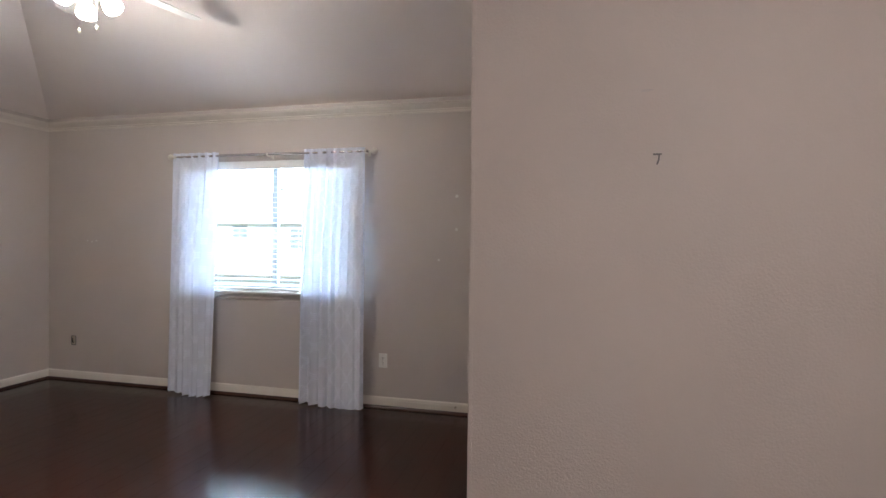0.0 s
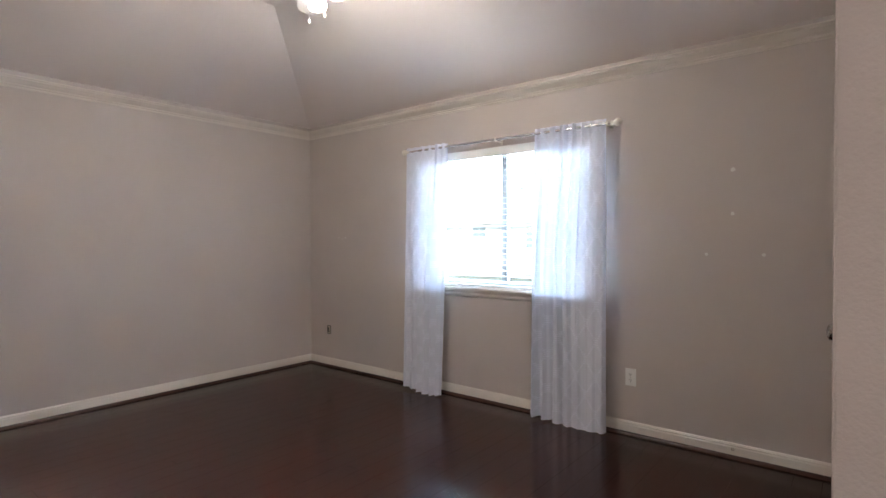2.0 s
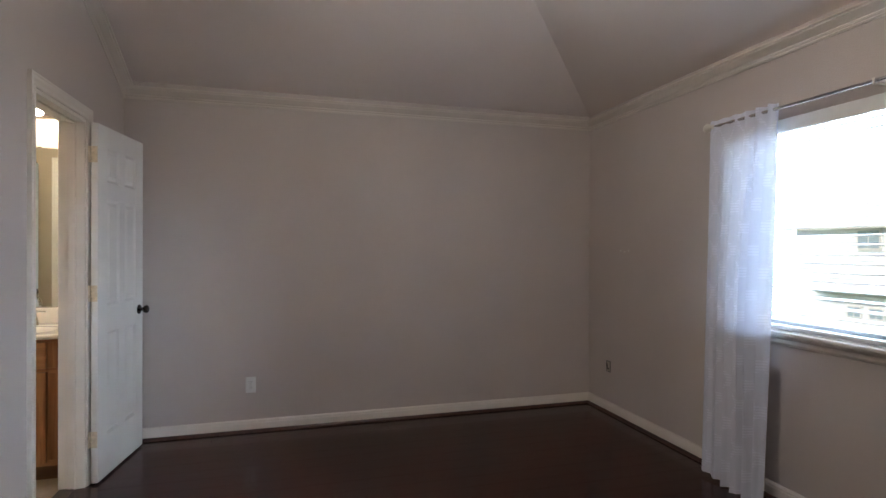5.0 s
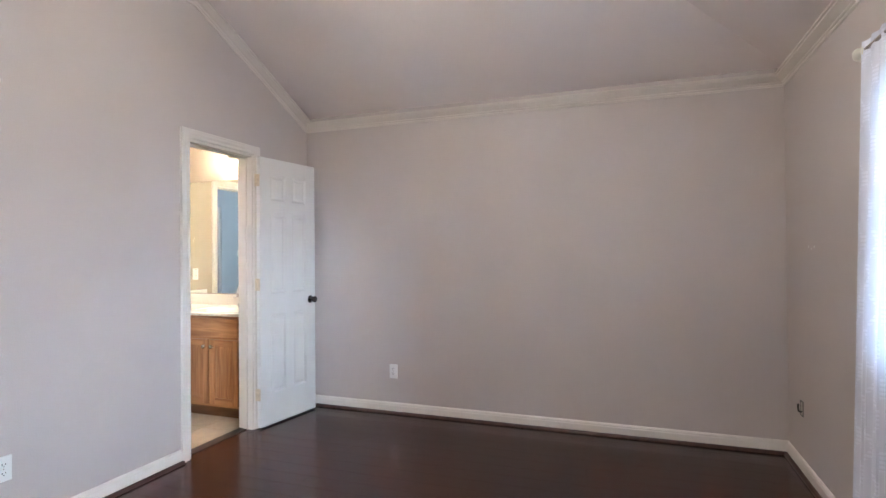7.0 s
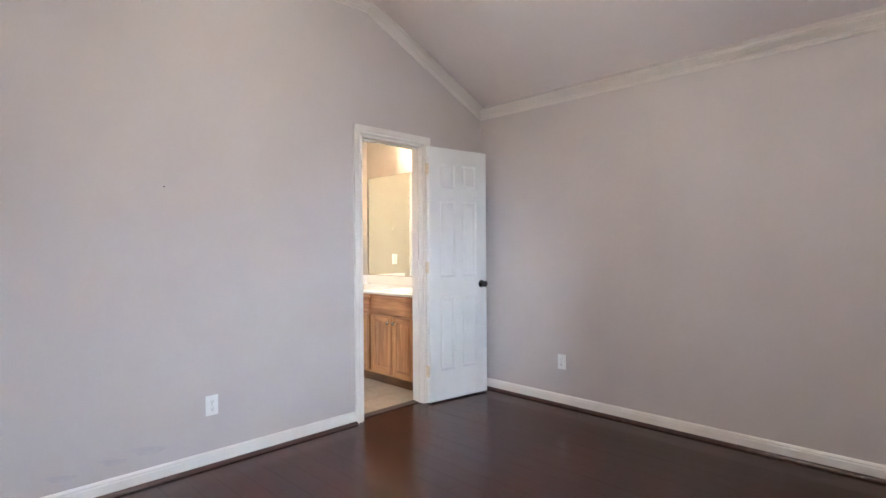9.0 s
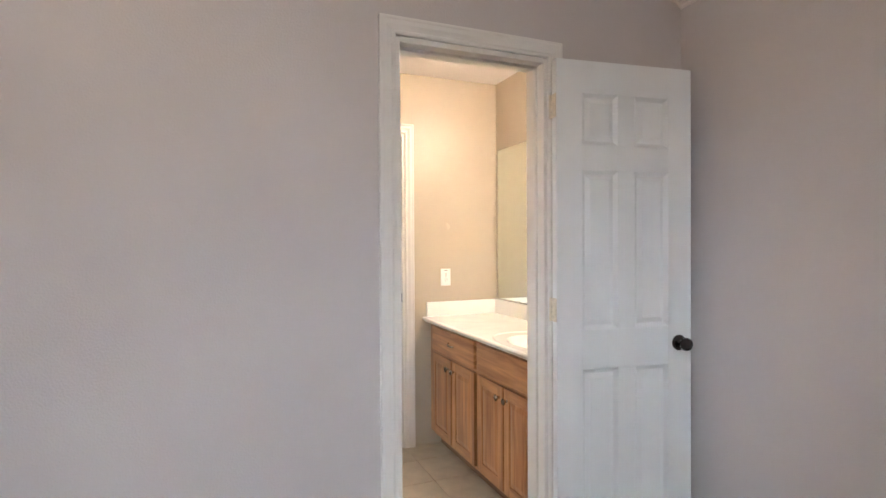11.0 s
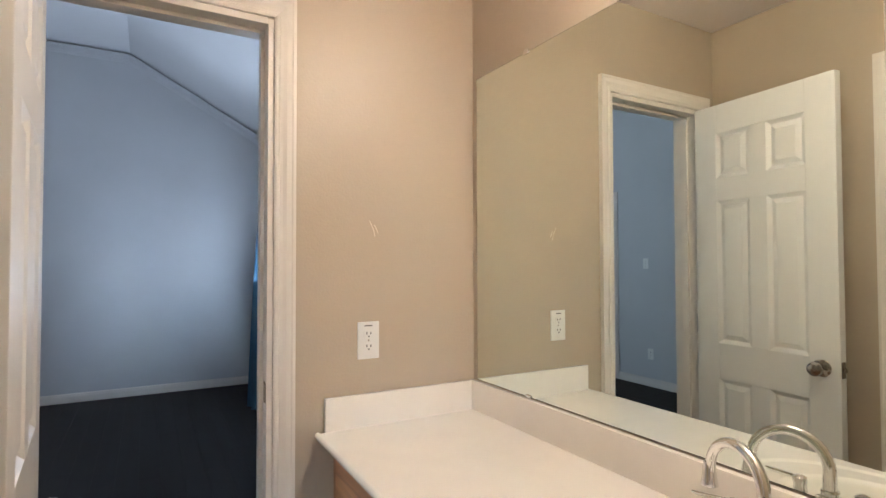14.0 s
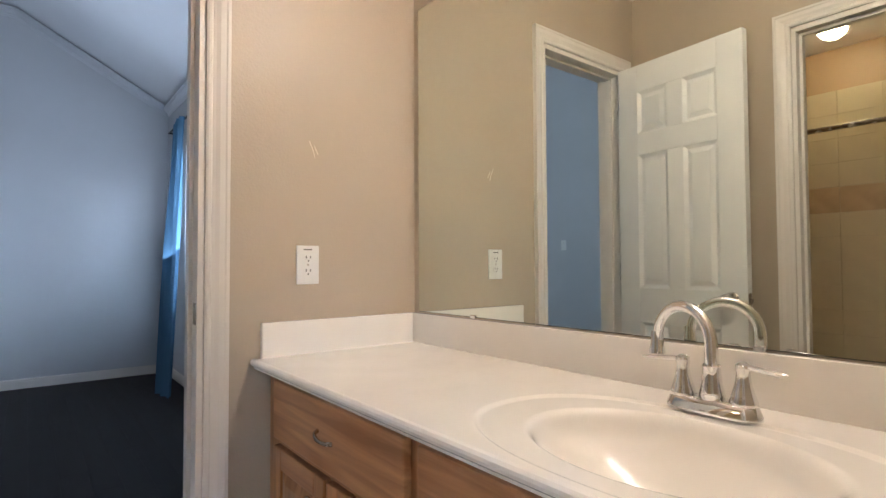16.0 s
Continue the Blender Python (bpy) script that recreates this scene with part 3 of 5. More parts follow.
def panel_door(name, at, w, h, t, label, knob_material, knob_label, hinge_material, hinge_side):
    """Leaf from the hinge at x = 0 to x = w, thickness along y from 0 to t."""
    d = hub(name, at, label, "door", kind="structure")
    s, mid = 0.105 * w / 0.61 + 0.005, 0.075
    rails = [(0, 0.235), (0.83, 0.985), (1.60, 1.70), (h - 0.125, h)]
    c0 = (w - mid) / 2
    core = bx(bmesh.new(), (s - 0.01, t * 0.32, 0.02), (w - s + 0.01, t * 0.68, h - 0.02))
    part("core_panel", core, M_DOOR, d)
    for x0, x1 in ((0, s), (w - s, w)):
        part("stile", box((x0, 0, 0), (x1, t, h), 0.002), M_DOOR, d)
    for z0, z1 in rails:
        part("rail", box((s, 0.0004, z0), (w - s, t - 0.0004, z1), 0.0015), M_DOOR, d)
    for z0, z1 in zip([r[1] for r in rails], [r[0] for r in rails[1:]]):
        part("mullion", box((c0, 0.0006, z0), (c0 + mid, t - 0.0006, z1), 0.0015), M_DOOR, d)
        for x0, x1 in ((s, c0), (c0 + mid, w - s)):
            bm = bmesh.new()
            for y0, sg in ((t * 0.33, -1), (t * 0.67, 1)):
                # sloped moulding at the edge, then the raised field
                ring = []
                for ins, dep in ((0.0, t * 0.31), (0.010, t * 0.10), (0.016, 0.0), (0.034, t * 0.20), (0.036, t * 0.24)):
                    y = y0 + sg * dep
                    ring.append([bm.verts.new(p) for p in ((x0 + ins, y, z0 + ins), (x1 - ins, y, z0 + ins), (x1 - ins, y, z1 - ins), (x0 + ins, y, z1 - ins))])
                for p, q in zip(ring, ring[1:]):
                    for i in range(4):
                        bm.faces.new((p[i], p[(i + 1) % 4], q[(i + 1) % 4], q[i]))
                bm.faces.new(ring[-1])
            bmesh.ops.recalc_face_normals(bm, faces=bm.faces)
            for f in bm.faces:
                side = 1 if f.calc_center_median().y > t / 2 else -1
                if f.normal.y * side < 0:
                    f.normal_flip()
            part("raised_panel", bm, M_DOOR, d)
    kz = 0.915 if hinge_side > 0 else 0.95
    knob(d, Matrix.Translation((w - 0.06, t, kz)) @ Matrix.Rotation(radians(-90), 4, "X"), knob_material, knob_label)
    knob(d, Matrix.Translation((w - 0.06, 0, kz)) @ Matrix.Rotation(radians(90), 4, "X"), knob_material, knob_label)
    part("latch_plate", box((w - 0.0005, t / 2 - 0.012, kz - 0.029), (w + 0.0015, t / 2 + 0.012, kz + 0.029), 0.0006), knob_material, d, "metal latch plate")
    part("latch_bolt", box((w + 0.001, t / 2 - 0.007, kz - 0.008), (w + 0.010, t / 2 + 0.007, kz + 0.008), 0.002), knob_material, d)
    hy = -0.006 if hinge_side < 0 else t + 0.006
    for z in (0.20, 1.02, 1.80):
        bm = bx(bmesh.new(), (-0.003, 0.002, z), (0.0005, t + (0.020 if hinge_side > 0 else -0.002), z + 0.09), 0.0006)
        part("hinge_leaf", bm, hinge_material, d, "painted hinge leaf")
        bm = bmesh.new()
        for k in range(5):
            tube(bm, [(-0.004, hy, z + k * 0.018 + 0.0006), (-0.004, hy, z + k * 0.018 + 0.0174)], 0.0065, 10)
        part("hinge_barrel", bm, hinge_material, d, "hinge barrel", smooth=True)
    return d


# bedroom door, swung right back to the corner
panel_door("door_1", pose(0.693, 0.060, 0.012, 0, 0, 172.4), 0.602, 2.022, 0.035, "open white six-panel door resting near the bedroom corner", M_BRONZE, "dark bronze round knob", M_PAINTED_HINGE, 1)
# second bedroom door, swung into the bathroom
panel_door("door_2", pose(1.330, -1.510, 0.012, 0, 0, 94.4), 0.585, 2.022, 0.035, "open white six-panel door standing into the bathroom", M_NICKEL, "satin nickel round knob", M_NICKEL, -1)
bm = lathe(bmesh.new(), [(0.031, 0), (0.032, 0.004), (0.027, 0.008), (0.012, 0.011), (0.011, 0.026), (0.018, 0.034), (0.026, 0.044), (0.0285, 0.054), (0.026, 0.064), (0.017, 0.070), (0.006, 0.071)], 28, Matrix.Translation((XE - 0.001, 2.36, 0.965)) @ Matrix.Rotation(radians(-90), 4, "Y"))
closet = hub("door_3", pose(0, 0, 0), "closed white closet door with a nickel knob", "door", kind="structure")
part("door_leaf", box((XE - 0.006, 1.62, 0.012), (XE + 0.004, 2.42, 2.03), 0.002), M_DOOR, closet)
part("door_handle", bm, M_NICKEL, closet, "satin nickel round knob", smooth=True)
casing("trim_casing_closet", XE, 1, -1, 1.61, 2.43, DH, "y")
# strike plate on the second bedroom jamb
structure("trim_strike_plate", box((SX0 + 0.011, YB - 0.034, 0.952), (SX0 + 0.0135, YB - 0.004, 1.010), 0.0008), M_NICKEL, "nickel strike plate on the jamb", "strike plate")


# ---------- outlets and switches ----------
def outlet(at, label):
    """Lies in the x-z plane and faces -y."""
    o = hub("wall_outlet", at, label, "outlet", "duplex outlets")
    part("cover_plate", box((-0.035, -0.0055, -0.057), (0.035, 0.001, 0.057), 0.0025), M_PLASTIC, o, smooth=True)
    for z in (-0.0195, 0.0195):
        bm = bmesh.new()
        pts = []
        for i in range(24):
            a = 2 * math.pi * i / 24
            pts.append((0.0172 * math.cos(a), -0.0055, z + max(-0.0128, min(0.0128, 0.0172 * math.sin(a)))))
        prism(bm, pts, (0, -0.0022, 0))
        socket = part("socket", bm, M_PLASTIC, o)
        for x, hh in ((-0.0065, 0.0042), (0.0065, 0.0034)):
            part("slot", box((x - 0.0015, -0.0082, z + 0.003 - hh), (x + 0.0015, -0.0070, z + 0.003 + hh)), M_SLOT, socket)
        part("ground_hole", lathe(bmesh.new(), [(0.0024, 0), (0.0024, 0.0012)], 10, Matrix.Translation((0, -0.0070, z - 0.0075)) @ Matrix.Rotation(radians(90), 4, "X")), M_SLOT, socket)
    part("screw", lathe(bmesh.new(), [(0.003, 0), (0.0028, 0.001), (0.001, 0.0013)], 12, Matrix.Translation((0, -0.0054, 0)) @ Matrix.Rotation(radians(90), 4, "X")), M_BRASS, o)
    return o


outlet(pose(3.405, YN, 0.380), "white duplex wall outlet under the window wall patches")
outlet(pose(0, 0.820, 0.340, 0, 0, 90), "white duplex wall outlet on the blank wall")
outlet(pose(2.362, 0, 0.347, 0, 0, 180), "white duplex wall outlet near scuffed paint")
gf = outlet(pose(0.483, YB, 1.108, 0, 0, 180), "white outlet above the vanity backsplash")
part("test_label", box((-0.014, -0.0062, 0.0435), (0.012, -0.0056, 0.0465)), M_SLOT, gf)
outlet(pose(X2, -3.9, 0.35, 0, 0, -90), "white duplex outlet in the second bedroom")


def switch(at, label):
    o = hub("light_switch", at, label, "switch")
    part("cover_plate", box((-0.035, -0.0055, -0.057), (0.035, 0.001, 0.057), 0.0025), M_PLASTIC, o, smooth=True)
    part("toggle_frame", box((-0.0065, -0.0075, -0.013), (0.0065, -0.005, 0.013), 0.001), M_PLASTIC, o)
    part("toggle", box((-0.004, -0.016, 0.0), (0.004, -0.005, 0.010), 0.0015), M_PLASTIC, o)
    for z in (-0.03, 0.03):
        part("screw", lathe(bmesh.new(), [(0.003, 0), (0.0028, 0.001), (0.001, 0.0013)], 12, Matrix.Translation((0, -0.0054, z)) @ Matrix.Rotation(radians(90), 4, "X")), M_BRASS, o)
    return o


switch(pose(XB, -1.10, 1.34, 0, 0, -90), "white toggle switch on the tan bathroom wall")
switch(pose(X2, -3.95, 1.33, 0, 0, -90), "white toggle switch in the second bedroom")

# uncovered cable box by the corner
cb = hub("cable_box", pose(0.300, YN, 0.375), "uncovered low-voltage wall box with a loose cable", "cable box")
bm = bmesh.new()
for lo, hi in (((-0.028, -0.004, -0.045), (-0.022, 0.002, 0.045)), ((0.022, -0.004, -0.045), (0.028, 0.002, 0.045)), ((-0.022, -0.004, 0.039), (0.022, 0.002, 0.045)), ((-0.022, -0.004, -0.045), (0.022, 0.002, -0.039))):
    bx(bm, lo, hi)
part("bracket_frame", bm, M_SCUFF, cb)
part("opening", box((-0.022, -0.0015, -0.039), (0.022, -0.0005, 0.039)), M_BRASS, cb)
part("cable", tube(bmesh.new(), [(0.0, 0, -0.02), (0.008, -0.02, -0.015), (0.012, -0.024, 0.005), (0.004, -0.022, 0.024), (-0.008, -0.016, 0.02)], 0.0055, 8), M_WIRE, cb, smooth=True)
cj = hub("coax_stub", pose(4.01, YN - 0.014, 0.055), "small threaded coax stub through the baseboard", "cable jack")
part("thread", tube(bmesh.new(), [(0, 0.004, 0), (0, -0.018, 0)], 0.0055, 12), M_BRASS, cj, smooth=True)
part("nut", lathe(bmesh.new(), [(0.010, 0), (0.010, 0.004)], 6, Matrix.Rotation(radians(90), 4, "X")), M_BRASS, cj)


def spot(name, at, r, material, label, cat):
    bm = bmesh.new()
    rnd = random.Random(int(r * 1e5) + int(at[0] * 97))
    prism(bm, [(r * (0.75 + 0.4 * rnd.random()) * math.cos(a), 0, r * (0.75 + 0.4 * rnd.random()) * math.sin(a)) for a in [2 * math.pi * i / 11 for i in range(11)]], (0, -0.0012, 0))
    return thing(name, bm, material, label, cat, at=pose(*at), group="wall repairs")


for x, z, r in ((4.0, 1.44, 0.012), (3.86, 1.20, 0.010), (4.16, 1.20, 0.011), (4.0, 1.70, 0.014), (0.46, 1.32, 0.008), (0.56, 1.32, 0.008), (0.51, 1.31, 0.007)):
    spot("patch", (x, YN, z), r, M_WALLMARK, "small pale spackle patch on the wall", "wall patch")
spot("nail_hole", (2.604, 0.0015, 1.574), 0.0042, M_SLOT, "dark nail hole in the painted wall", "nail hole")
thing("scuff", prism(bmesh.new(), [(-0.017, 0, -0.003), (0.004, 0, -0.004), (0.019, 0, 0.0), (0.012, 0, 0.004), (-0.012, 0, 0.003)], (0, -0.0006, 0)), M_SMUDGE, "faint grey rub mark on the hall wall", "wall mark", "wall scuffs", at=pose(5.07, YE, 1.758))
hk = hub("picture_hook", pose(5.100, YE, 1.572) @ Matrix.Scale(0.78, 4), "small bent picture hook in the hall wall", "hook")
part("nail", tube(bmesh.new(), [(0.016, 0.004, 0.017), (-0.016, -0.008, 0.015)], 0.0030, 8), M_SCUFF, hk)
part("hook", tube(bmesh.new(), [(0.004, -0.002, 0.012), (0.002, -0.003, -0.004), (-0.004, -0.008, -0.020)], 0.003, 8), M_SCUFF, hk)
for x, z, w, hh in ((2.70, 0.18, 0.11, 0.022), (2.86, 0.165, 0.07, 0.018), (3.08, 0.15, 0.08, 0.016)):
    bm = prism(bmesh.new(), [(w * math.cos(a) * (0.8 + 0.3 * math.sin(3 * a)), 0, hh * math.sin(a) + 0.15 * w * math.cos(a)) for a in [2 * math.pi * i / 20 for i in range(20)]], (0, 0.0008, 0))
    thing("scuff", bm, M_SMUDGE, "faint grey scuff on the painted wall", "wall mark", "wall scuffs", at=pose(x, 0.0, z))

# ---------- ceiling fan ----------
fan = hub("ceiling_fan", pose(2.36, 1.86, 0), "white ceiling fan with a lit three-globe light kit", "ceiling fan")
part("canopy", lathe(bmesh.new(), [(0.012, 2.93), (0.05, 2.945), (0.072, 2.99), (0.074, TOP)], 28), M_FAN, fan, smooth=True)
part("downrod", tube(bmesh.new(), [(0, 0, 2.84), (0, 0, 2.95)], 0.013, 14), M_FAN, fan, smooth=True)
part("motor_housing", lathe(bmesh.new(), [(0.03, 2.70), (0.09, 2.705), (0.125, 2.73), (0.13, 2.78), (0.11, 2.82), (0.05, 2.85), (0.02, 2.855)], 32), M_FAN, fan, smooth=True)
part("light_kit", lathe(bmesh.new(), [(0.02, 2.625), (0.05, 2.63), (0.062, 2.655), (0.058, 2.69), (0.04, 2.705)], 28), M_FAN, fan, smooth=True)
for i in range(5):
    a = radians(72 * i + 3)
    mrot = Matrix.Rotation(a, 4, "Z")
    bm = bmesh.new()
    prism(bm, [(0.17, -0.055, 0), (0.30, -0.066, 0), (0.60, -0.070, 0), (0.645, -0.055, 0), (0.66, 0, 0), (0.645, 0.055, 0), (0.60, 0.070, 0), (0.30, 0.066, 0), (0.17, 0.055, 0)], (0, 0, 0.007))
    bmesh.ops.transform(bm, matrix=mrot @ Matrix.Translation((0, 0, 2.745)) @ Matrix.Rotation(radians(11), 4, "X"), verts=bm.verts)
    blade = part("blade", bm, M_FAN, fan)
    bm = bx(bmesh.new(), (0.10, -0.018, 2.738), (0.24, 0.018, 2.744), 0.002)
    bmesh.ops.transform(bm, matrix=mrot, verts=bm.verts)
    part("blade_arm", bm, M_FAN, blade)
for i in range(3):
    a = radians(120 * i + 20)
    mm = Matrix.Rotation(a, 4, "Z") @ Matrix.Translation((0.075, 0, 2.645)) @ Matrix.Rotation(radians(-38), 4, "Y")
    part("lamp_holder", lathe(bmesh.new(), [(0.018, -0.03), (0.024, -0.025), (0.026, 0.0), (0.02, 0.02)], 18, mm), M_FAN, fan, smooth=True)
    part("globe", lathe(bmesh.new(), [(0.024, -0.026), (0.038, -0.045), (0.048, -0.073), (0.050, -0.092), (0.042, -0.107), (0.018, -0.116), (0.004, -0.118)], 24, mm), M_GLOBE, fan, "lit frosted glass globe", smooth=True)
for x, y, z in ((-0.02, -0.03, 2.435), (0.03, 0.03, 2.470)):
    bm = bmesh.new()
    for k in range(int((2.63 - z) / 0.006)):
        bmesh.ops.create_icosphere(bm, subdivisions=1, radius=0.0022, matrix=Matrix.Translation((x, y, 2.63 - k * 0.006)))
    chain = part("pull_chain", bm, M_ROD, fan)
    part("pull_knob", lathe(bmesh.new(), [(0.002, 0.012), (0.006, 0.008), (0.008, 0.0), (0.006, -0.01), (0.002, -0.014)], 12, Matrix.Translation((x, y, z))), M_FINIAL, chain, "cream pull knob", smooth=True)

# added dome, never in view: fill light for the otherwise dark hall walls
for x, y in ((5.5, -0.7),):
    hl = hub("ceiling_lamp", pose(x, y, WH), "unseen dome lamp added on the hall ceiling as fill light", "ceiling lamp")
    part("pan", lathe(bmesh.new(), [(0.13, -0.02), (0.135, -0.01), (0.13, 0.0)], 32), M_TRIM, hl, smooth=True)
    part("dome", lathe(bmesh.new(), [(0.004, -0.085), (0.05, -0.080), (0.09, -0.062), (0.118, -0.035), (0.124, -0.018)], 32), M_ADDED_DOME, hl, "lit frosted dome", smooth=True)

# glowing dome of the added landing fill
part("dome", lathe(bmesh.new(), [(0.004, -0.085), (0.05, -0.080), (0.09, -0.062), (0.118, -0.035), (0.124, -0.001)], 32), M_ADDED_DOME, LANDING_FILL, "lit frosted dome", smooth=True)

# ---------- window ----------
win = hub("window_1", pose(0, 0, 0), "sliding window with a dark metal frame and central mullion", "window", kind="structure")
yo = YN + 0.085
for lo, hi in (((WX0, yo, WZ0), (WX1, yo + 0.035, WZ0 + 0.04)), ((WX0, yo, WZ1 - 0.04), (WX1, yo + 0.035, WZ1)), ((WX0, yo, WZ0 + 0.04), (WX0 + 0.04, yo + 0.035, WZ1 - 0.04)), ((WX1 - 0.04, yo, WZ0 + 0.04), (WX1, yo + 0.035, WZ1 - 0.04)), ((2.352, yo - 0.01, WZ0 + 0.04), (2.402, yo + 0.030, WZ1 - 0.04))):
    part("window_frame", box(lo, hi, 0.003), M_ALU, win)
for x0, x1 in ((WX0 + 0.04, 2.352), (2.402, WX1 - 0.04)):
    g = part("pane", box((x0, yo + 0.012, WZ0 + 0.04), (x1, yo + 0.016, WZ1 - 0.04)), M_GLASS, win)
    g.visible_shadow = False
bm = bx(bmesh.new(), (WX0 - 0.05, YN - 0.055, WZ0 - 0.020), (WX1 + 0.05, YN, WZ0), 0.006)
bx(bm, (WX0 + 0.001, YN, WZ0 - 0.020), (WX1 - 0.001, yo, WZ0 + 0.001))
part("window_sill", bm, M_TRIM, win, "white painted stool")
run_ob = prism(bmesh.new(), [(WX0 - 0.03, YN - d, WZ0 - 0.020 - q) for d, q in [(0, 0), (0.026, 0), (0.022, 0.016), (0.016, 0.022), (0.018, 0.040), (0.010, 0.052), (0, 0.056)]], (WX1 - WX0 + 0.06, 0, 0))
part("apron", run_ob, M_TRIM, win, "white moulded apron below the stool")
blind = hub("window_blind", pose(0, 0, 0), "white wooden slat blind lowered with open slats", "blind")
part("headrail", box((WX0 + 0.006, YN + 0.004, WZ1 - 0.060), (WX1 - 0.006, YN + 0.062, WZ1 - 0.004), 0.004), M_SLAT, blind)
part("valance", box((WX0 + 0.003, YN - 0.012, WZ1 - 0.072), (WX1 - 0.003, YN + 0.002, WZ1 - 0.003), 0.003), M_SLAT, blind)
part("bottom_rail", box((WX0 + 0.012, YN + 0.010, WZ0 + 0.008), (WX1 - 0.012, YN + 0.058, WZ0 + 0.026), 0.004), M_SLAT, blind)
slat_mesh = None
count = 23
for i in range(count):
    z = WZ0 + 0.055 + i * (WZ1 - WZ0 - 0.145) / (count - 1)
    if slat_mesh is None:
        bm = box((WX0 + 0.010 - 2.375, -0.024, -0.0019), (WX1 - 0.010 - 2.375, 0.024, 0.0019))
        slat_mesh = mesh("slat", bm, M_SLAT)
    s = new("slat", slat_mesh)
    s.parent = blind
    s.matrix_basis = pose(2.375, YN + 0.034, z, 7)
for x in (1.86, 2.375 + 0.09, 2.92):
    for y in (YN + 0.0095, YN + 0.0585):
        part("ladder_cord", tube(bmesh.new(), [(x, y, WZ0 + 0.02), (x, y, WZ1 - 0.05)], 0.0011, 6), M_SLAT, blind)
part("tilt_wand", tube(bmesh.new(), [(1.76, YN - 0.014, WZ1 - 0.07), (1.765, YN - 0.02, 1.35)], 0.0045, 8), M_SLAT, blind, smooth=True)

# ---------- curtain rod and sheers ----------
ry, rz = YN - 0.085, 2.058
rod = hub("curtain_rod", pose(0, 0, 0), "brushed double curtain rod with cream ball finials", "curtain rod")
part("front_rod", tube(bmesh.new(), [(1.50, ry, rz), (3.30, ry, rz)], 0.009, 14), M_ROD, rod, smooth=True)
part("back_rod", tube(bmesh.new(), [(1.54, ry + 0.04, rz + 0.014), (3.27, ry + 0.04, rz + 0.014)], 0.006, 12), M_ROD, rod, smooth=True)
FIN = [(0.008, 0), (0.013, 0.004), (0.013, 0.012), (0.009, 0.016), (0.014, 0.024), (0.024, 0.036), (0.027, 0.048), (0.022, 0.062), (0.010, 0.072), (0.003, 0.075)]
part("finial", lathe(bmesh.new(), FIN, 20, Matrix.Translation((1.50, ry, rz)) @ Matrix.Rotation(radians(-90), 4, "Y")), M_FINIAL, rod, "cream ball finial", smooth=True)
part("finial", lathe(bmesh.new(), FIN, 20, Matrix.Translation((3.30, ry, rz)) @ Matrix.Rotation(radians(90), 4, "Y")), M_FINIAL, rod, "cream ball finial", smooth=True)
for x in (1.505, 2.40, 3.275):
    bm = bx(bmesh.new(), (x - 0.010, YN - 0.006, rz - 0.03), (x + 0.010, YN, rz + 0.03), 0.002)
    bx(bm, (x - 0.004, ry - 0.010, rz - 0.016), (x + 0.004, YN - 0.004, rz - 0.008), 0.001)
    bx(bm, (x - 0.004, ry - 0.012, rz - 0.016), (x + 0.004, ry - 0.008, rz + 0.012), 0.001)
    part("bracket", bm, M_FINIAL, rod, "cream wall bracket")


def curtain(name, x0t, x1t, x0b, x1b, y, z0, z1, folds, depth, material, label, seed, axis="x", lean=0.0):
    rnd = random.Random(seed)
    nx, nz = folds * 12, 36
    ph = [rnd.random() * 6.28 for _ in range(4)]
    bm = bmesh.new()
    grid = []
    for j in range(nz + 1):
        w = j / nz
        z = z1 + (z0 - z1) * w
        row = []
        for i in range(nx + 1):
            u = i / nx
            xx = (x0t + (x1t - x0t) * u) * (1 - w) + (x0b + (x1b - x0b) * u) * w
            xx += 0.012 * math.sin(2.2 * w * 3 + ph[0]) * math.sin(math.pi * u)
            amp = depth * (0.55 + 0.45 * min(1, w * 3)) * (0.7 + 0.5 * math.sin(u * 5.1 + ph[1] + 1.2 * w))
            yy = amp * math.sin(u * folds * 2 * math.pi + ph[2] + 0.9 * math.sin(w * 2.3 + ph[3])) + 0.35 * amp * math.sin(u * folds * 4.6 * math.pi + 1.7 * w)
            zz = z + (0.003 * math.sin(u * folds * 6.28 + ph[1]) + 0.016 * math.sin(5 * u + ph[0]) if j == nz else 0)
            if j < 2:
                zz += 0.0025 * math.sin(u * folds * 6.28)
            row.append(bm.verts.new((xx, y + yy + lean * w, zz) if axis == "x" else (y + yy + lean * w, xx, zz)))
        grid.append(row)
    for p, q in zip(grid, grid[1:]):
        for i in range(nx):
            bm.faces.new((p[i], p[i + 1], q[i + 1], q[i]))
    return thing(name, bm, material, label, "curtain", smooth=True)


curtain("sheer_curtain", 1.47, 1.93, 1.475, 1.895, ry - 0.004, 0.012, rz + 0.032, 6, 0.026, M_SHEER, "white sheer curtain panel with trellis embroidery, reaching the floor", 3, lean=-0.060)
curtain("sheer_curtain", 2.74, 3.27, 2.70, 3.28, ry - 0.004, 0.010, rz + 0.032, 7, 0.030, M_SHEER, "wide white sheer curtain panel with trellis embroidery", 8, lean=-0.040)

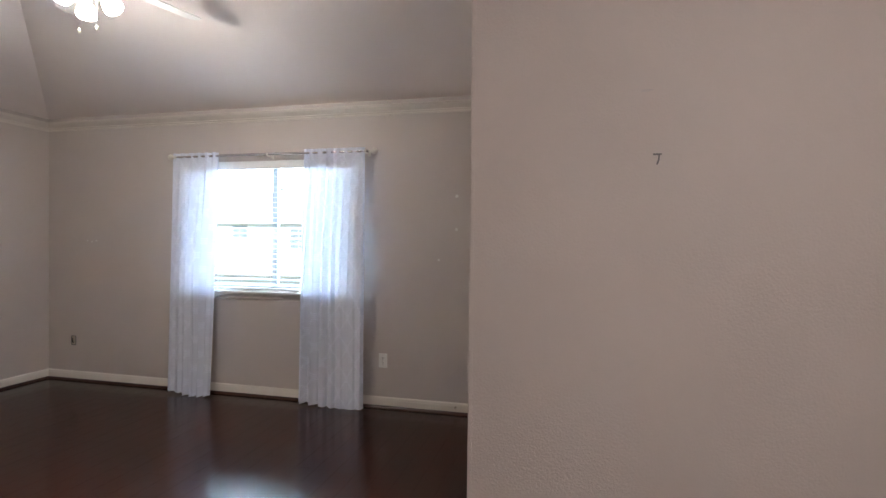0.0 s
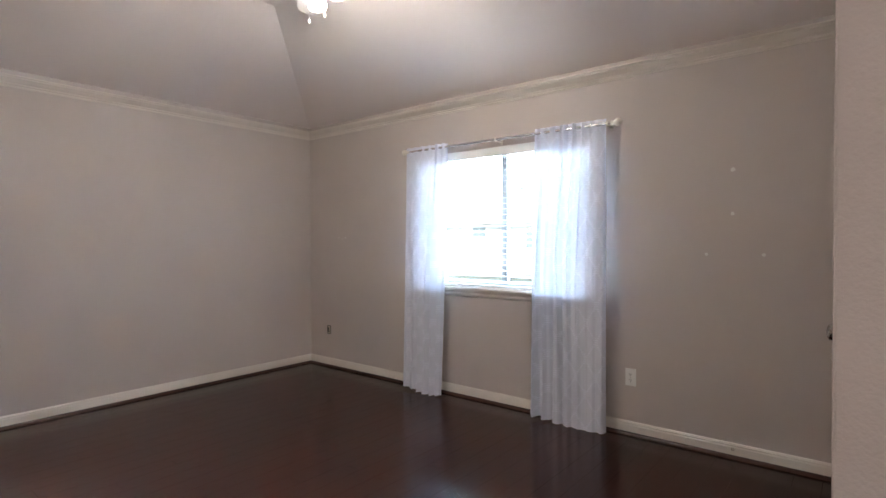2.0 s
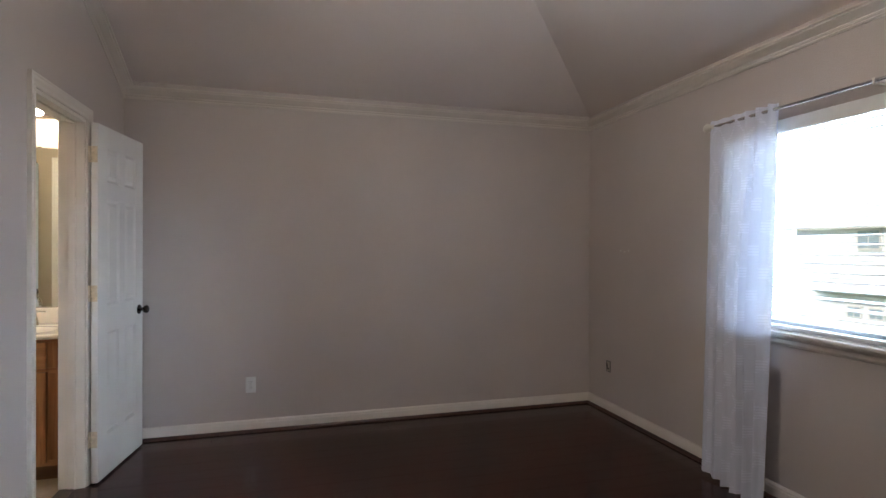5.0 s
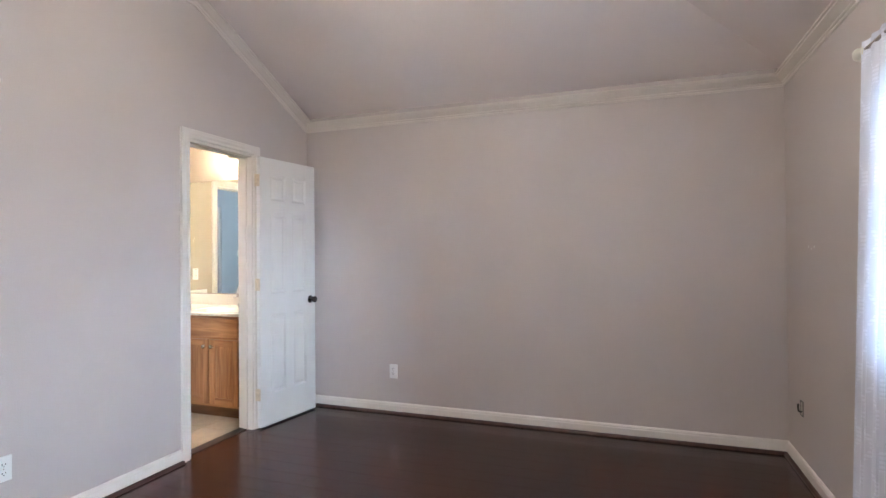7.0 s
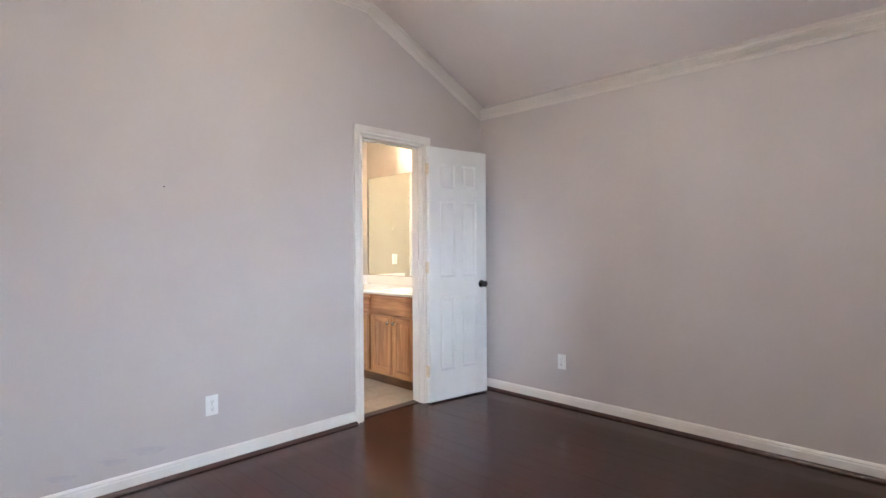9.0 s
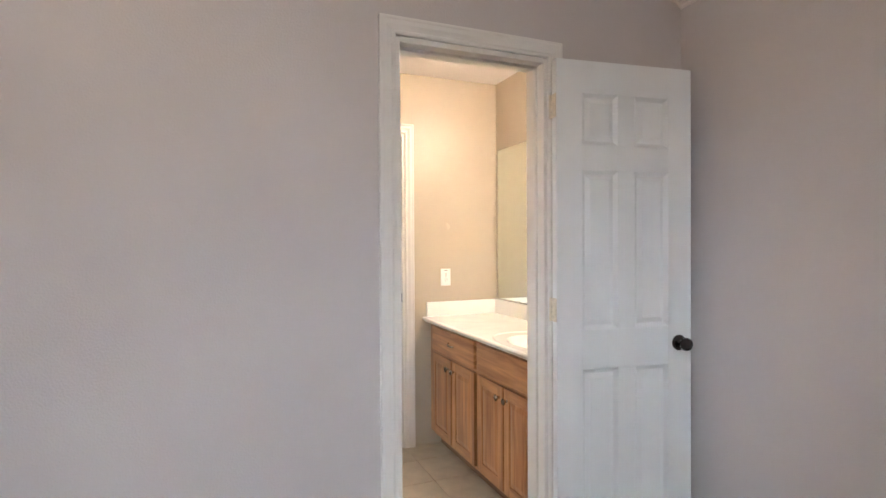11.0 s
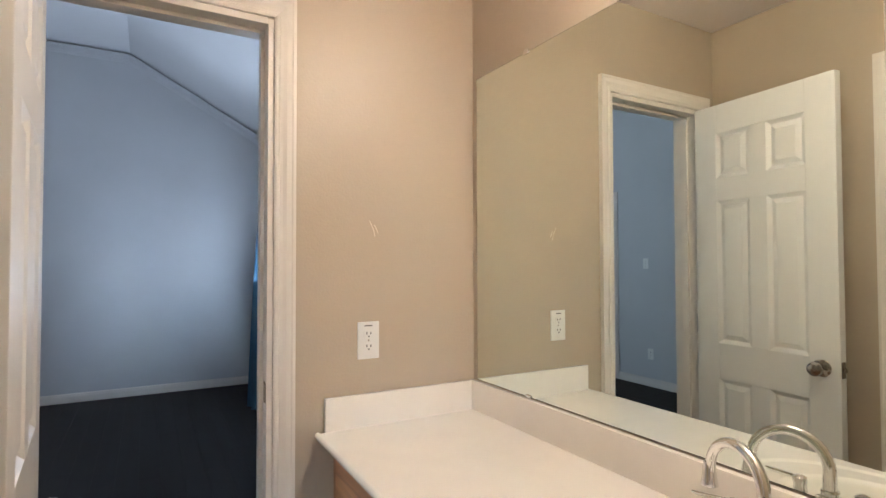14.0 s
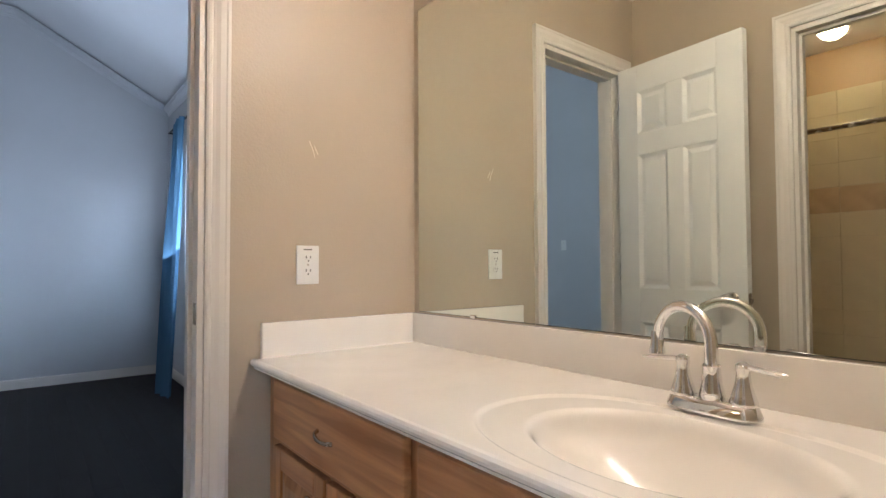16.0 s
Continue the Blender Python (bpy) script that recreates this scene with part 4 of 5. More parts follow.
# ---------- outside ----------
structure("ground", box((-150, YN + 3.0, -3.3), (150, 300, -3.2)), M_GRASS, "lawn between the houses", "ground")
house = hub("neighbour_house", pose(0, 25, -3.2), "pale sided two-storey neighbour house in sunlight", "house")
part("wall", box((-16.2, 0, 0), (6.0, 8, 5.6)), M_SIDING, house)
for k in range(27):
    part("siding_board", prism(bmesh.new(), [(-16.2, 0, 0.2 * k), (-16.2, -0.028, 0.2 * k), (-16.2, -0.008, 0.2 * k + 0.197), (-16.2, 0, 0.2 * k + 0.197)], (22.2, 0, 0)), M_SIDING, house)
bm = bmesh.new()
low = [bm.verts.new(p) for p in ((-16.8, -0.3, 5.55), (6.6, -0.3, 5.55), (6.6, 8.6, 5.55), (-16.8, 8.6, 5.55))]
ridge = [bm.verts.new(p) for p in ((-11.6, 4, 7.9), (1.4, 4, 7.9))]
for f in ((0, 1, 5, 4), (1, 2, 5), (2, 3, 4, 5), (3, 0, 4)):
    bm.faces.new([(low + ridge)[q] for q in f])
bm.faces.new(low[::-1])
bmesh.ops.recalc_face_normals(bm, faces=bm.faces)
part("roof", bm, M_ROOF, house, "pale sunlit hipped shingle roof")
part("fascia", box((-16.8, -0.34, 5.44), (6.6, -0.26, 5.58)), M_TRIM, house, "white fascia board")
part("porch_roof", prism(bmesh.new(), [(-15.0, -0.03, 3.15), (-15.0, -0.6, 2.75), (-15.0, -0.6, 2.65), (-15.0, -0.03, 2.45)], (19.5, 0, 0)), M_ROOF, house)
for x, z, w, hh in ((-12.75, 4.50, 1.0, 0.9), (-9.2, 3.93, 1.1, 1.3), (-4.6, 3.93, 1.1, 1.3), (0.2, 3.93, 1.1, 1.3), (-13.35, 1.5, 0.65, 0.55), (-12.42, 1.5, 0.65, 0.55), (-11.5, 1.5, 0.65, 0.55), (-8.0, 1.1, 1.0, 1.1)):
    wd = part("window", box((x - w / 2, -0.09, z), (x + w / 2, -0.01, z + hh)), M_TRIM, house)
    part("pane", box((x - w / 2 + 0.07, -0.10, z + 0.07), (x - 0.02, -0.092, z + hh - 0.07)), M_GLASSDARK, wd)
    part("pane", box((x + 0.02, -0.10, z + 0.07), (x + w / 2 - 0.07, -0.092, z + hh - 0.07)), M_GLASSDARK, wd)


def leafy_tree(x, y, h, spread, seed):
    rnd = random.Random(seed)
    tree = hub("tree", pose(x, y, -3.2), "broad leafy tree behind the neighbour house", "tree", "trees behind the house")
    part("trunk", tube(bmesh.new(), [(0, 0, 0), (0.06, 0, h * 0.3), (-0.05, 0.05, h * 0.6), (0, 0, h * 0.85)], [0.24, 0.19, 0.12, 0.03], 10), M_BARK, tree, smooth=True)
    tips = []
    for k in range(9):
        a, z0 = rnd.random() * 6.28, h * (0.35 + 0.4 * rnd.random())
        r, up_ = spread * (0.5 + 0.5 * rnd.random()), h * (0.12 + 0.18 * rnd.random())
        tip = Vector((r * math.cos(a), r * math.sin(a), z0 + up_))
        part("limb", tube(bmesh.new(), [(0, 0, z0), tuple(tip * 0.5 + Vector((0, 0, z0 * 0.5))), tuple(tip)], [0.09, 0.05, 0.015], 6), M_BARK, tree)
        tips += [tip, tip * 0.6 + Vector((0, 0, z0 * 0.4))]
    tips.append(Vector((0, 0, h * 0.9)))
    bm = bmesh.new()
    for tip in tips:
        for _ in range(110):
            c = tip + Vector((rnd.gauss(0, 0.55), rnd.gauss(0, 0.55), rnd.gauss(0, 0.42)))
            u = Vector((rnd.gauss(0, 1), rnd.gauss(0, 1), rnd.gauss(0, 0.6))).normalized()
            w = u.orthogonal().normalized() * 0.07
            bm.faces.new([bm.verts.new(q) for q in (c - u * 0.12, c + w, c + u * 0.13, c - w)])
    part("crown", bm, M_LEAF, tree)


leafy_tree(-17.5, 37.5, 9.6, 2.6, 4)
leafy_tree(-12.0, 39.0, 9.9, 2.8, 5)
structure("backdrop_sky", box((-150, 170, -20), (135, 171, 120)), M_HAZE, "bright hazy white sky in the distance", "backdrop")

# ---------- second bedroom things ----------
curtain("blue_curtain", -5.46, -5.02, -5.42, -4.98, 0.085, 0.01, 2.42, 4, 0.040, M_CURTAIN, "long blue curtain beside the bright window", 21, "y", 0.100)
curtain("blue_curtain", -3.98, -3.62, -3.98, -3.58, 0.07, 0.01, 2.42, 4, 0.032, M_CURTAIN, "long blue curtain beside the bright window", 22, "y")
rod2 = hub("curtain_rod", pose(0, 0, 0), "dark curtain rod above the second bedroom window", "curtain rod")
part("front_rod", tube(bmesh.new(), [(0.07, -5.7, 2.40), (0.07, -3.55, 2.40)], 0.009, 12), M_BRONZE, rod2, smooth=True)
for y in (-5.66, -3.6):
    part("bracket", box((-0.03, y - 0.006, 2.385), (0.075, y + 0.006, 2.400), 0.002), M_BRONZE, rod2)
w2 = hub("window_2", pose(0, 0, 0), "white framed window in the second bedroom", "window", kind="structure")
for lo, hi in (((-0.12, -5.45, 0.85), (-0.08, -3.85, 0.90)), ((-0.12, -5.45, 2.20), (-0.08, -3.85, 2.25)), ((-0.12, -5.45, 0.90), (-0.08, -5.40, 2.20)), ((-0.12, -3.90, 0.90), (-0.08, -3.85, 2.20)), ((-0.12, -4.68, 0.90), (-0.08, -4.62, 2.20))):
    part("window_frame", box(lo, hi, 0.003), M_TRIM, w2)
for y0, y1 in ((-5.40, -4.68), (-4.62, -3.90)):
    g = part("pane", box((-0.104, y0, 0.90), (-0.100, y1, 2.20)), M_GLASS, w2)
    g.visible_shadow = False

# ---------- vanity ----------
BATH = pose(0.03, -0.06, 0)
LX, LY = 0.065, -1.471                    # mirror wall and south wall in vanity coordinates
CX0, CX1, CY0, CY1, CZT = LX, 0.618, LY, -T + 0.056, 0.850
van = hub("vanity_cabinet", BATH, "honey oak vanity cabinet with drawers and raised-panel doors", "cabinet")
FX = 0.566
part("body", box((LX + 0.002, LY + 0.075, 0.10), (FX - 0.019, CY1 - 0.002, 0.70)), M_OAKV, van)
part("filler_strip", box((LX + 0.002, LY + 0.003, 0.10), (FX - 0.004, LY + 0.075, 0.822), 0.001), M_OAKV, van)
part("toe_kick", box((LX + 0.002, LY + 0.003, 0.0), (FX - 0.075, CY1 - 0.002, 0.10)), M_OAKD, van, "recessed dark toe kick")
rails = [(0.10, 0.135), (0.625, 0.655), (0.800, 0.822)]
for z0, z1 in rails:
    part("rail", box((FX - 0.019, LY + 0.075, z0), (FX, CY1 - 0.002, z1), 0.001), M_OAK, van)
for y0, y1 in ((LY + 0.076, LY + 0.112), (-0.775, -0.725), (-0.172, CY1 - 0.003)):
    for z0, z1 in ((0.135, 0.625), (0.655, 0.800)):
        part("stile", box((FX - 0.0189, y0, z0), (FX - 0.0003, y1, z1), 0.001), M_OAKV, van)


def pull(parent, y, z, upright=False):
    pts = []
    for k in range(9):
        u = k / 8
        a = math.pi * u
        pts.append((FX + 0.019 + 0.020 * math.sin(a) ** 0.6, (u - 0.5) * 0.072, 0.006 * math.cos(a)))
    bm = tube(bmesh.new(), [(p[0], y + (0 if upright else p[1]), z + (p[1] if upright else p[2])) for p in pts], [0.0055, 0.0045, 0.004, 0.004, 0.0045, 0.004, 0.004, 0.0045, 0.0055], 10)
    part("handle", bm, M_NICKEL, parent, "antique nickel bow pull", smooth=True)


def small_knob(parent, y, z):
    bm = lathe(bmesh.new(), [(0.007, 0), (0.006, 0.008), (0.009, 0.014), (0.016, 0.019), (0.0165, 0.024), (0.010, 0.028), (0.002, 0.029)], 18, Matrix.Translation((FX + 0.019, y, z)) @ Matrix.Rotation(radians(90), 4, "Y"))
    part("knob", bm, M_NICKEL, parent, "antique nickel round knob", smooth=True)


def drawer(y0, y1, z0, z1, handle=True):
    bm = box((FX, y0, z0), (FX + 0.019, y1, z1), 0.005)
    d = part("drawer_front", bm, M_OAK, van)
    if handle:
        pull(d, (y0 + y1) / 2, (z0 + z1) / 2)
    return d


def cab_door(y0, y1, z0, z1, knob_y):
    d = part("cabinet_door", box((FX, y0, z0), (FX + 0.013, y1, z1), 0.001), M_OAKV, van)
    f = 0.052
    for a, b in ((y0, y0 + f), (y1 - f, y1)):
        part("stile", box((FX + 0.0005, a, z0), (FX + 0.019, b, z1), 0.003), M_OAKV, d)
    for a, b in ((z0, z0 + f), (z1 - f, z1)):
        part("rail", box((FX + 0.0005, y0 + f, a), (FX + 0.0188, y1 - f, b), 0.003), M_OAK, d)
    bm = bmesh.new()
    ring = []
    for ins, dep in ((f + 0.001, 0.0132), (f + 0.006, 0.0135), (f + 0.026, 0.0185), (f + 0.028, 0.019)):
        ring.append([bm.verts.new(p) for p in ((FX + dep, y0 + ins, z0 + ins), (FX + dep, y1 - ins, z0 + ins), (FX + dep, y1 - ins, z1 - ins), (FX + dep, y0 + ins, z1 - ins))])
    for p, q in zip(ring, ring[1:]):
        for i in range(4):
            bm.faces.new((p[i], p[(i + 1) % 4], q[(i + 1) % 4], q[i]))
    bm.faces.new(ring[-1])
    part("raised_panel", bm, M_OAKV, d)
    small_knob(d, knob_y, z1 - 0.055)


drawer(-1.385, -0.768, 0.652, 0.803)
drawer(-0.728, -0.160, 0.652, 0.803, False)
cab_door(-1.385, -1.083, 0.122, 0.632, -1.115)
cab_door(-1.070, -0.768, 0.122, 0.632, -1.035)
cab_door(-0.728, -0.450, 0.122, 0.632, -0.48)
cab_door(-0.438, -0.160, 0.122, 0.632, -0.405)

# countertop with the moulded basin
BXC, BYC = 0.388, -0.398


def top_z(x, y):
    u, v = abs(x - BXC), abs(y - BYC)
    q = math.hypot(u / 0.155, v / 0.215)
    ring = ((u / 0.208) ** 2.3 + (v / 0.315) ** 2.3) ** (1 / 2.3)
    z = CZT
    s = max(0.0, min(1.0, (1.0 - ring) / 0.04))
    z -= 0.0040 * s * s * (3 - 2 * s)
    e = max(0.0, min(1.0, (1.04 - q) / 0.16))
    z -= 0.022 * e * e * (3 - 2 * e)
    if q < 0.97:
        z -= 0.105 * (1 - (q / 0.97) ** 2)
    return z


bm = bmesh.new()
xs = [CX0 + 0.018 + (CX1 - 0.010 - CX0 - 0.018) * i / 140 for i in range(141)]
ys = [CY0 + 0.018 + (CY1 - CY0 - 0.018) * i / 320 for i in range(321)]
grid = [[bm.verts.new((x, y, top_z(x, y))) for y in ys] for x in xs]
for p, q in zip(grid, grid[1:]):
    for i in range(len(ys) - 1):
        bm.faces.new((p[i], q[i], q[i + 1], p[i + 1]))
ct = hub("countertop", BATH, "cream cultured-marble vanity top with an oval moulded basin", "countertop")
part("deck", bm, M_MARBLE, ct, smooth=True)
lip = [(CX1 - 0.0105, CZT), (CX1 - 0.004, CZT - 0.0015), (CX1, CZT - 0.006), (CX1 + 0.001, CZT - 0.011), (CX1 - 0.001, CZT - 0.017), (CX1 - 0.006, CZT - 0.021), (CX1 - 0.010, CZT - 0.022), (CX1 - 0.010, CZT - 0.028), (CX1 - 0.05, CZT - 0.028), (CX1 - 0.05, CZT - 0.020), (CX1 - 0.0105, CZT - 0.014)]
part("front_edge", prism(bmesh.new(), [(x, CY0 + 0.002, z) for x, z in lip], (0, CY1 - CY0 - 0.002, 0)), M_MARBLE, ct, "ogee front edge")
part("backsplash", box((CX0 + 0.001, CY0 + 0.001, CZT - 0.03), (CX0 + 0.020, CY1, 0.947), 0.004), M_MARBLE, ct, smooth=True)
part("side_splash", box((CX0 + 0.020, CY0 + 0.001, CZT - 0.03), (CX1 - 0.026, CY0 + 0.020, 0.947), 0.004), M_MARBLE, ct, smooth=True)
part("drain", lathe(bmesh.new(), [(0.021, 0.0), (0.022, 0.003), (0.016, 0.004), (0.012, 0.002), (0.001, 0.002)], 22, Matrix.Translation((BXC, BYC, CZT - 0.1300))), M_CHROME, ct, "chrome drain", smooth=True)

# faucet
fx, fy = 0.174, -0.428
fau = hub("faucet", BATH @ pose(fx, fy, CZT), "chrome centerset faucet with a gooseneck spout and two lever handles", "faucet")
bm = bmesh.new()
for r_, z_ in (((0.029, 0.079), 0.0), ((0.029, 0.079), 0.006), ((0.024, 0.073), 0.020), ((0.018, 0.066), 0.024)):
    pts = []
    for i in range(40):
        a = 2 * math.pi * i / 40
        c, s = math.cos(a), math.sin(a)
        straight = r_[1] - r_[0]
        pts.append(bm.verts.new((r_[0] * c, (straight if s > 0 else -straight) * (1 if abs(s) > 1e-6 else 0) + r_[0] * s, z_)))
    if z_ == 0.0 and r_[0] == 0.029:
        first = pts
        bm.faces.new(pts[::-1])
    else:
        for i in range(40):
            bm.faces.new((prev[i], prev[(i + 1) % 40], pts[(i + 1) % 40], pts[i]))
    prev = pts
bm.faces.new(prev)
part("base_plate", bm, M_CHROME, fau, smooth=True)
part("spout_collar", lathe(bmesh.new(), [(0.020, 0.022), (0.021, 0.030), (0.0165, 0.050), (0.0145, 0.075), (0.0152, 0.079), (0.0135, 0.082)], 26), M_CHROME, fau, smooth=True)
arc = [(0, 0, 0.078), (0, 0, 0.10)]
for k in range(17):
    a = math.pi * k / 16 * 1.02
    arc.append((0.063 - 0.063 * math.cos(a), 0, 0.115 + 0.063 * math.sin(a)))
arc.append((0.1285, 0, 0.106))
spout = part("spout", tube(bmesh.new(), arc, [0.0112] * 2 + [0.0108 - 0.0001 * k for k in range(17)] + [0.0092], 20), M_CHROME, fau, smooth=True)
part("aerator", lathe(bmesh.new(), [(0.0105, 0.137), (0.0112, 0.130), (0.0125, 0.112), (0.0150, 0.098), (0.0152, 0.094), (0.011, 0.093)], 22, Matrix.Translation((0.129, 0, -0.012))), M_CHROME, spout, smooth=True)
spout.matrix_basis = pose(0, 0, 0, 0, 0, -108)
for s in (-1, 1):
    h = part("handle_body", lathe(bmesh.new(), [(0.0215, 0.022), (0.022, 0.028), (0.019, 0.036), (0.0135, 0.055), (0.0105, 0.074), (0.0125, 0.080), (0.0120, 0.088), (0.006, 0.092), (0.001, 0.093)], 24, Matrix.Translation((0, s * 0.051, 0))), M_CHROME, fau, smooth=True)
    pts = [(0.0, s * 0.051, 0.084), (0.003, s * 0.066, 0.085), (0.008, s * 0.090, 0.083), (0.012, s * 0.112, 0.081), (0.013, s * 0.122, 0.082)]
    part("lever", tube(bmesh.new(), pts, [0.006, 0.0048, 0.0040, 0.0046, 0.002], 12), M_CHROME, h, smooth=True)

# wall mirror
mir = hub("wall_mirror", BATH, "large frameless plate mirror above the backsplash", "mirror")
MY0, MY1, MZ0, MZ1 = LY + 0.030, -T + 0.03, 0.951, 1.976
part("mirror_glass", box((LX + 0.0005, MY0 + 0.0015, MZ0 + 0.0015), (LX + 0.005, MY1 - 0.0015, MZ1 - 0.0015)), M_MIRROR, mir)
part("mirror_back", box((LX + 0.0001, MY0, MZ0), (LX + 0.0045, MY1, MZ1)), M_MIRROR_EDGE, mir, "dark ground edge")
for y in (-1.165, -0.39):
    for z in (MZ0, MZ1):
        part("clip", box((LX + 0.001, y - 0.011, z - 0.007), (LX + 0.009, y + 0.011, z + 0.007), 0.002), M_CHROME, mir, "small clear clip")
for k, (a, b) in enumerate((((0.448, 1.478), (0.436, 1.452)), ((0.436, 1.452), (0.430, 1.430)), ((0.432, 1.466), (0.420, 1.440)))):
    thing("scratch", tube(bmesh.new(), [(a[0], LY, a[1]), (b[0], LY, b[1])], 0.0012, 6), M_SCRATCH, "pale scratch in the tan paint", "wall mark", "scratches", at=BATH)

# vanity light above the mirror
vl = hub("vanity_light", BATH, "chrome vanity light bar with lit round bulbs", "wall lamp")
part("bar", box((LX + 0.001, -0.68, 2.17), (LX + 0.035, -0.12, 2.27), 0.004), M_CHROME, vl)
for k in range(4):
    y = -0.60 + k * 0.14
    part("socket", tube(bmesh.new(), [(LX + 0.034, y, 2.235), (LX + 0.118, y, 2.235)], 0.016, 16), M_CHROME, vl, smooth=True)
    part("bulb", ball(bmesh.new(), (LX + 0.155, y, 2.235), 0.052), M_VBULB, vl, "lit round bulb", smooth=True)
vent = hub("ceiling_vent", pose(1.12, -0.80, 2.44), "white slatted ceiling vent", "vent")
part("frame", box((-0.13, -0.13, -0.012), (0.13, 0.13, 0.0), 0.003), M_TRIM, vent)
for k in range(9):
    part("slat", box((-0.11, -0.10 + k * 0.024, -0.020), (0.11, -0.088 + k * 0.024, -0.010), 0.001), M_TRIM, vent)

# ---------- tub room ----------
TX = 3.0
lamp = hub("ceiling_lamp", pose(2.62, -1.00, 2.44), "lit frosted dome ceiling lamp in the tub room", "ceiling lamp")
part("pan", lathe(bmesh.new(), [(0.13, -0.02), (0.135, -0.01), (0.13, 0.0)], 32, Matrix.Diagonal((0.60, 0.60, 1, 1))), M_TRIM, lamp, smooth=True)
part("dome", lathe(bmesh.new(), [(0.004, -0.085), (0.05, -0.080), (0.09, -0.062), (0.118, -0.035), (0.124, -0.018)], 32, Matrix.Diagonal((0.58, 0.58, 0.8, 1))), M_TUBLAMP, lamp, "lit frosted dome", smooth=True)
rod3 = hub("shower_rod", pose(0, 0, 0), "brushed shower rod across the tub", "shower rod")
part("rod", tube(bmesh.new(), [(2.25, YB, 1.79), (2.25, -T, 1.79)], 0.013, 14), M_NICKEL, rod3, smooth=True)
for y, s in ((YB, 1), (-T, -1)):
    part("flange", tube(bmesh.new(), [(2.25, y, 1.79), (2.25, y + s * 0.012, 1.79)], 0.03, 18), M_NICKEL, rod3, smooth=True)
tub = hub("bathtub", pose(0, 0, 0), "cream bathtub along the tiled wall", "bathtub")
bm = bx(bmesh.new(), (2.28, YB + 0.01, 0), (2.34, -T - 0.01, 0.42), 0.01)
bx(bm, (2.34, YB + 0.01, 0.05), (TX - 0.02, -T - 0.01, 0.10))
bx(bm, (TX - 0.08, YB + 0.01, 0.10), (TX - 0.012, -T - 0.01, 0.42), 0.01)
bx(bm, (2.34, YB + 0.01, 0.10), (TX - 0.08, YB + 0.08, 0.42), 0.01)
bx(bm, (2.34, -T - 0.08, 0.10), (TX - 0.08, -T - 0.01, 0.42), 0.01)
part("tub_body", bm, M_PORCELAIN, tub)
dish = hub("soap_dish", pose(TX - 0.011, -0.72, 0.70), "cream ceramic soap shelf set in the tiles", "soap dish")
part("back", box((-0.012, -0.09, -0.05), (0.0, 0.09, 0.10), 0.004), M_PORCELAIN, dish)
part("tray", box((-0.09, -0.09, -0.05), (-0.012, 0.09, -0.03), 0.008), M_PORCELAIN, dish)
part("lip", box((-0.055, -0.09, 0.045), (-0.012, 0.09, 0.060), 0.006), M_PORCELAIN, dish)
toilet = hub("toilet", pose(1.98, YB + 0.01, 0), "cream toilet with a lidded tank against the wall", "toilet")
part("tank", box((-0.22, 0.01, 0.40), (0.22, 0.19, 0.74), 0.02), M_PORCELAIN, toilet, smooth=True)
part("tank_lid", box((-0.235, 0.0, 0.74), (0.235, 0.205, 0.775), 0.01), M_PORCELAIN, toilet, smooth=True)
part("bowl", lathe(bmesh.new(), [(0.10, 0), (0.11, 0.02), (0.09, 0.15), (0.15, 0.30), (0.185, 0.37), (0.185, 0.40)], 28, Matrix.Translation((0, 0.40, 0)) @ Matrix.Diagonal((1, 1.2, 1, 1))), M_PORCELAIN, toilet, smooth=True)
part("seat", lathe(bmesh.new(), [(0.19, 0.402), (0.195, 0.415), (0.18, 0.43), (0.05, 0.435)], 28, Matrix.Translation((0, 0.40, 0)) @ Matrix.Diagonal((1, 1.2, 1, 1))), M_PORCELAIN, toilet, smooth=True)
sh = hub("wall_shelf", pose(0, 0, 0), "deep white shelf board above the toilet", "shelf")
part("board", box((1.60, YB + 0.001, 1.480), (2.20, YB + 0.25, 1.537), 0.003), M_TRIM, sh)
part("cleat", box((1.60, YB + 0.001, 1.452), (2.20, YB + 0.022, 1.480), 0.003), M_TRIM, sh)

# ---------- pieces ----------
# wall tiles of the tub room
surround = hub("tile_surround", pose(0, 0, 0), "cream tiled tub surround with a brown band", "tile wall", kind="structure")
cache = {}


def tile(w, hh, material, x, y, z, parent):
    key = (round(w, 3), round(hh, 3), material.name)
    if key not in cache:
        cache[key] = mesh("tile", box((-0.008, -w / 2, -hh / 2), (0.0, w / 2, hh / 2), 0.001), material)
    o = new("tile", cache[key])
    o.parent = parent
    o.location = (x, y, z)


z = 0.37
while z < 2.1:
    band = 1.40 < z < 1.55
    hh = 0.15 if not band else 0.16
    for k in range(6):
        y = YB + 0.11 + k * 0.2235
        tile(0.2205, hh - 0.003, M_WBAND if band else M_WTILE, TX, y, z + hh / 2, surround)
    z += hh
part("grout_bed", box((TX - 0.003, YB + 0.001, 0.40), (TX - 0.0005, -T, z)), M_WGROUT, surround)

# floor planks
plank_cache = {}


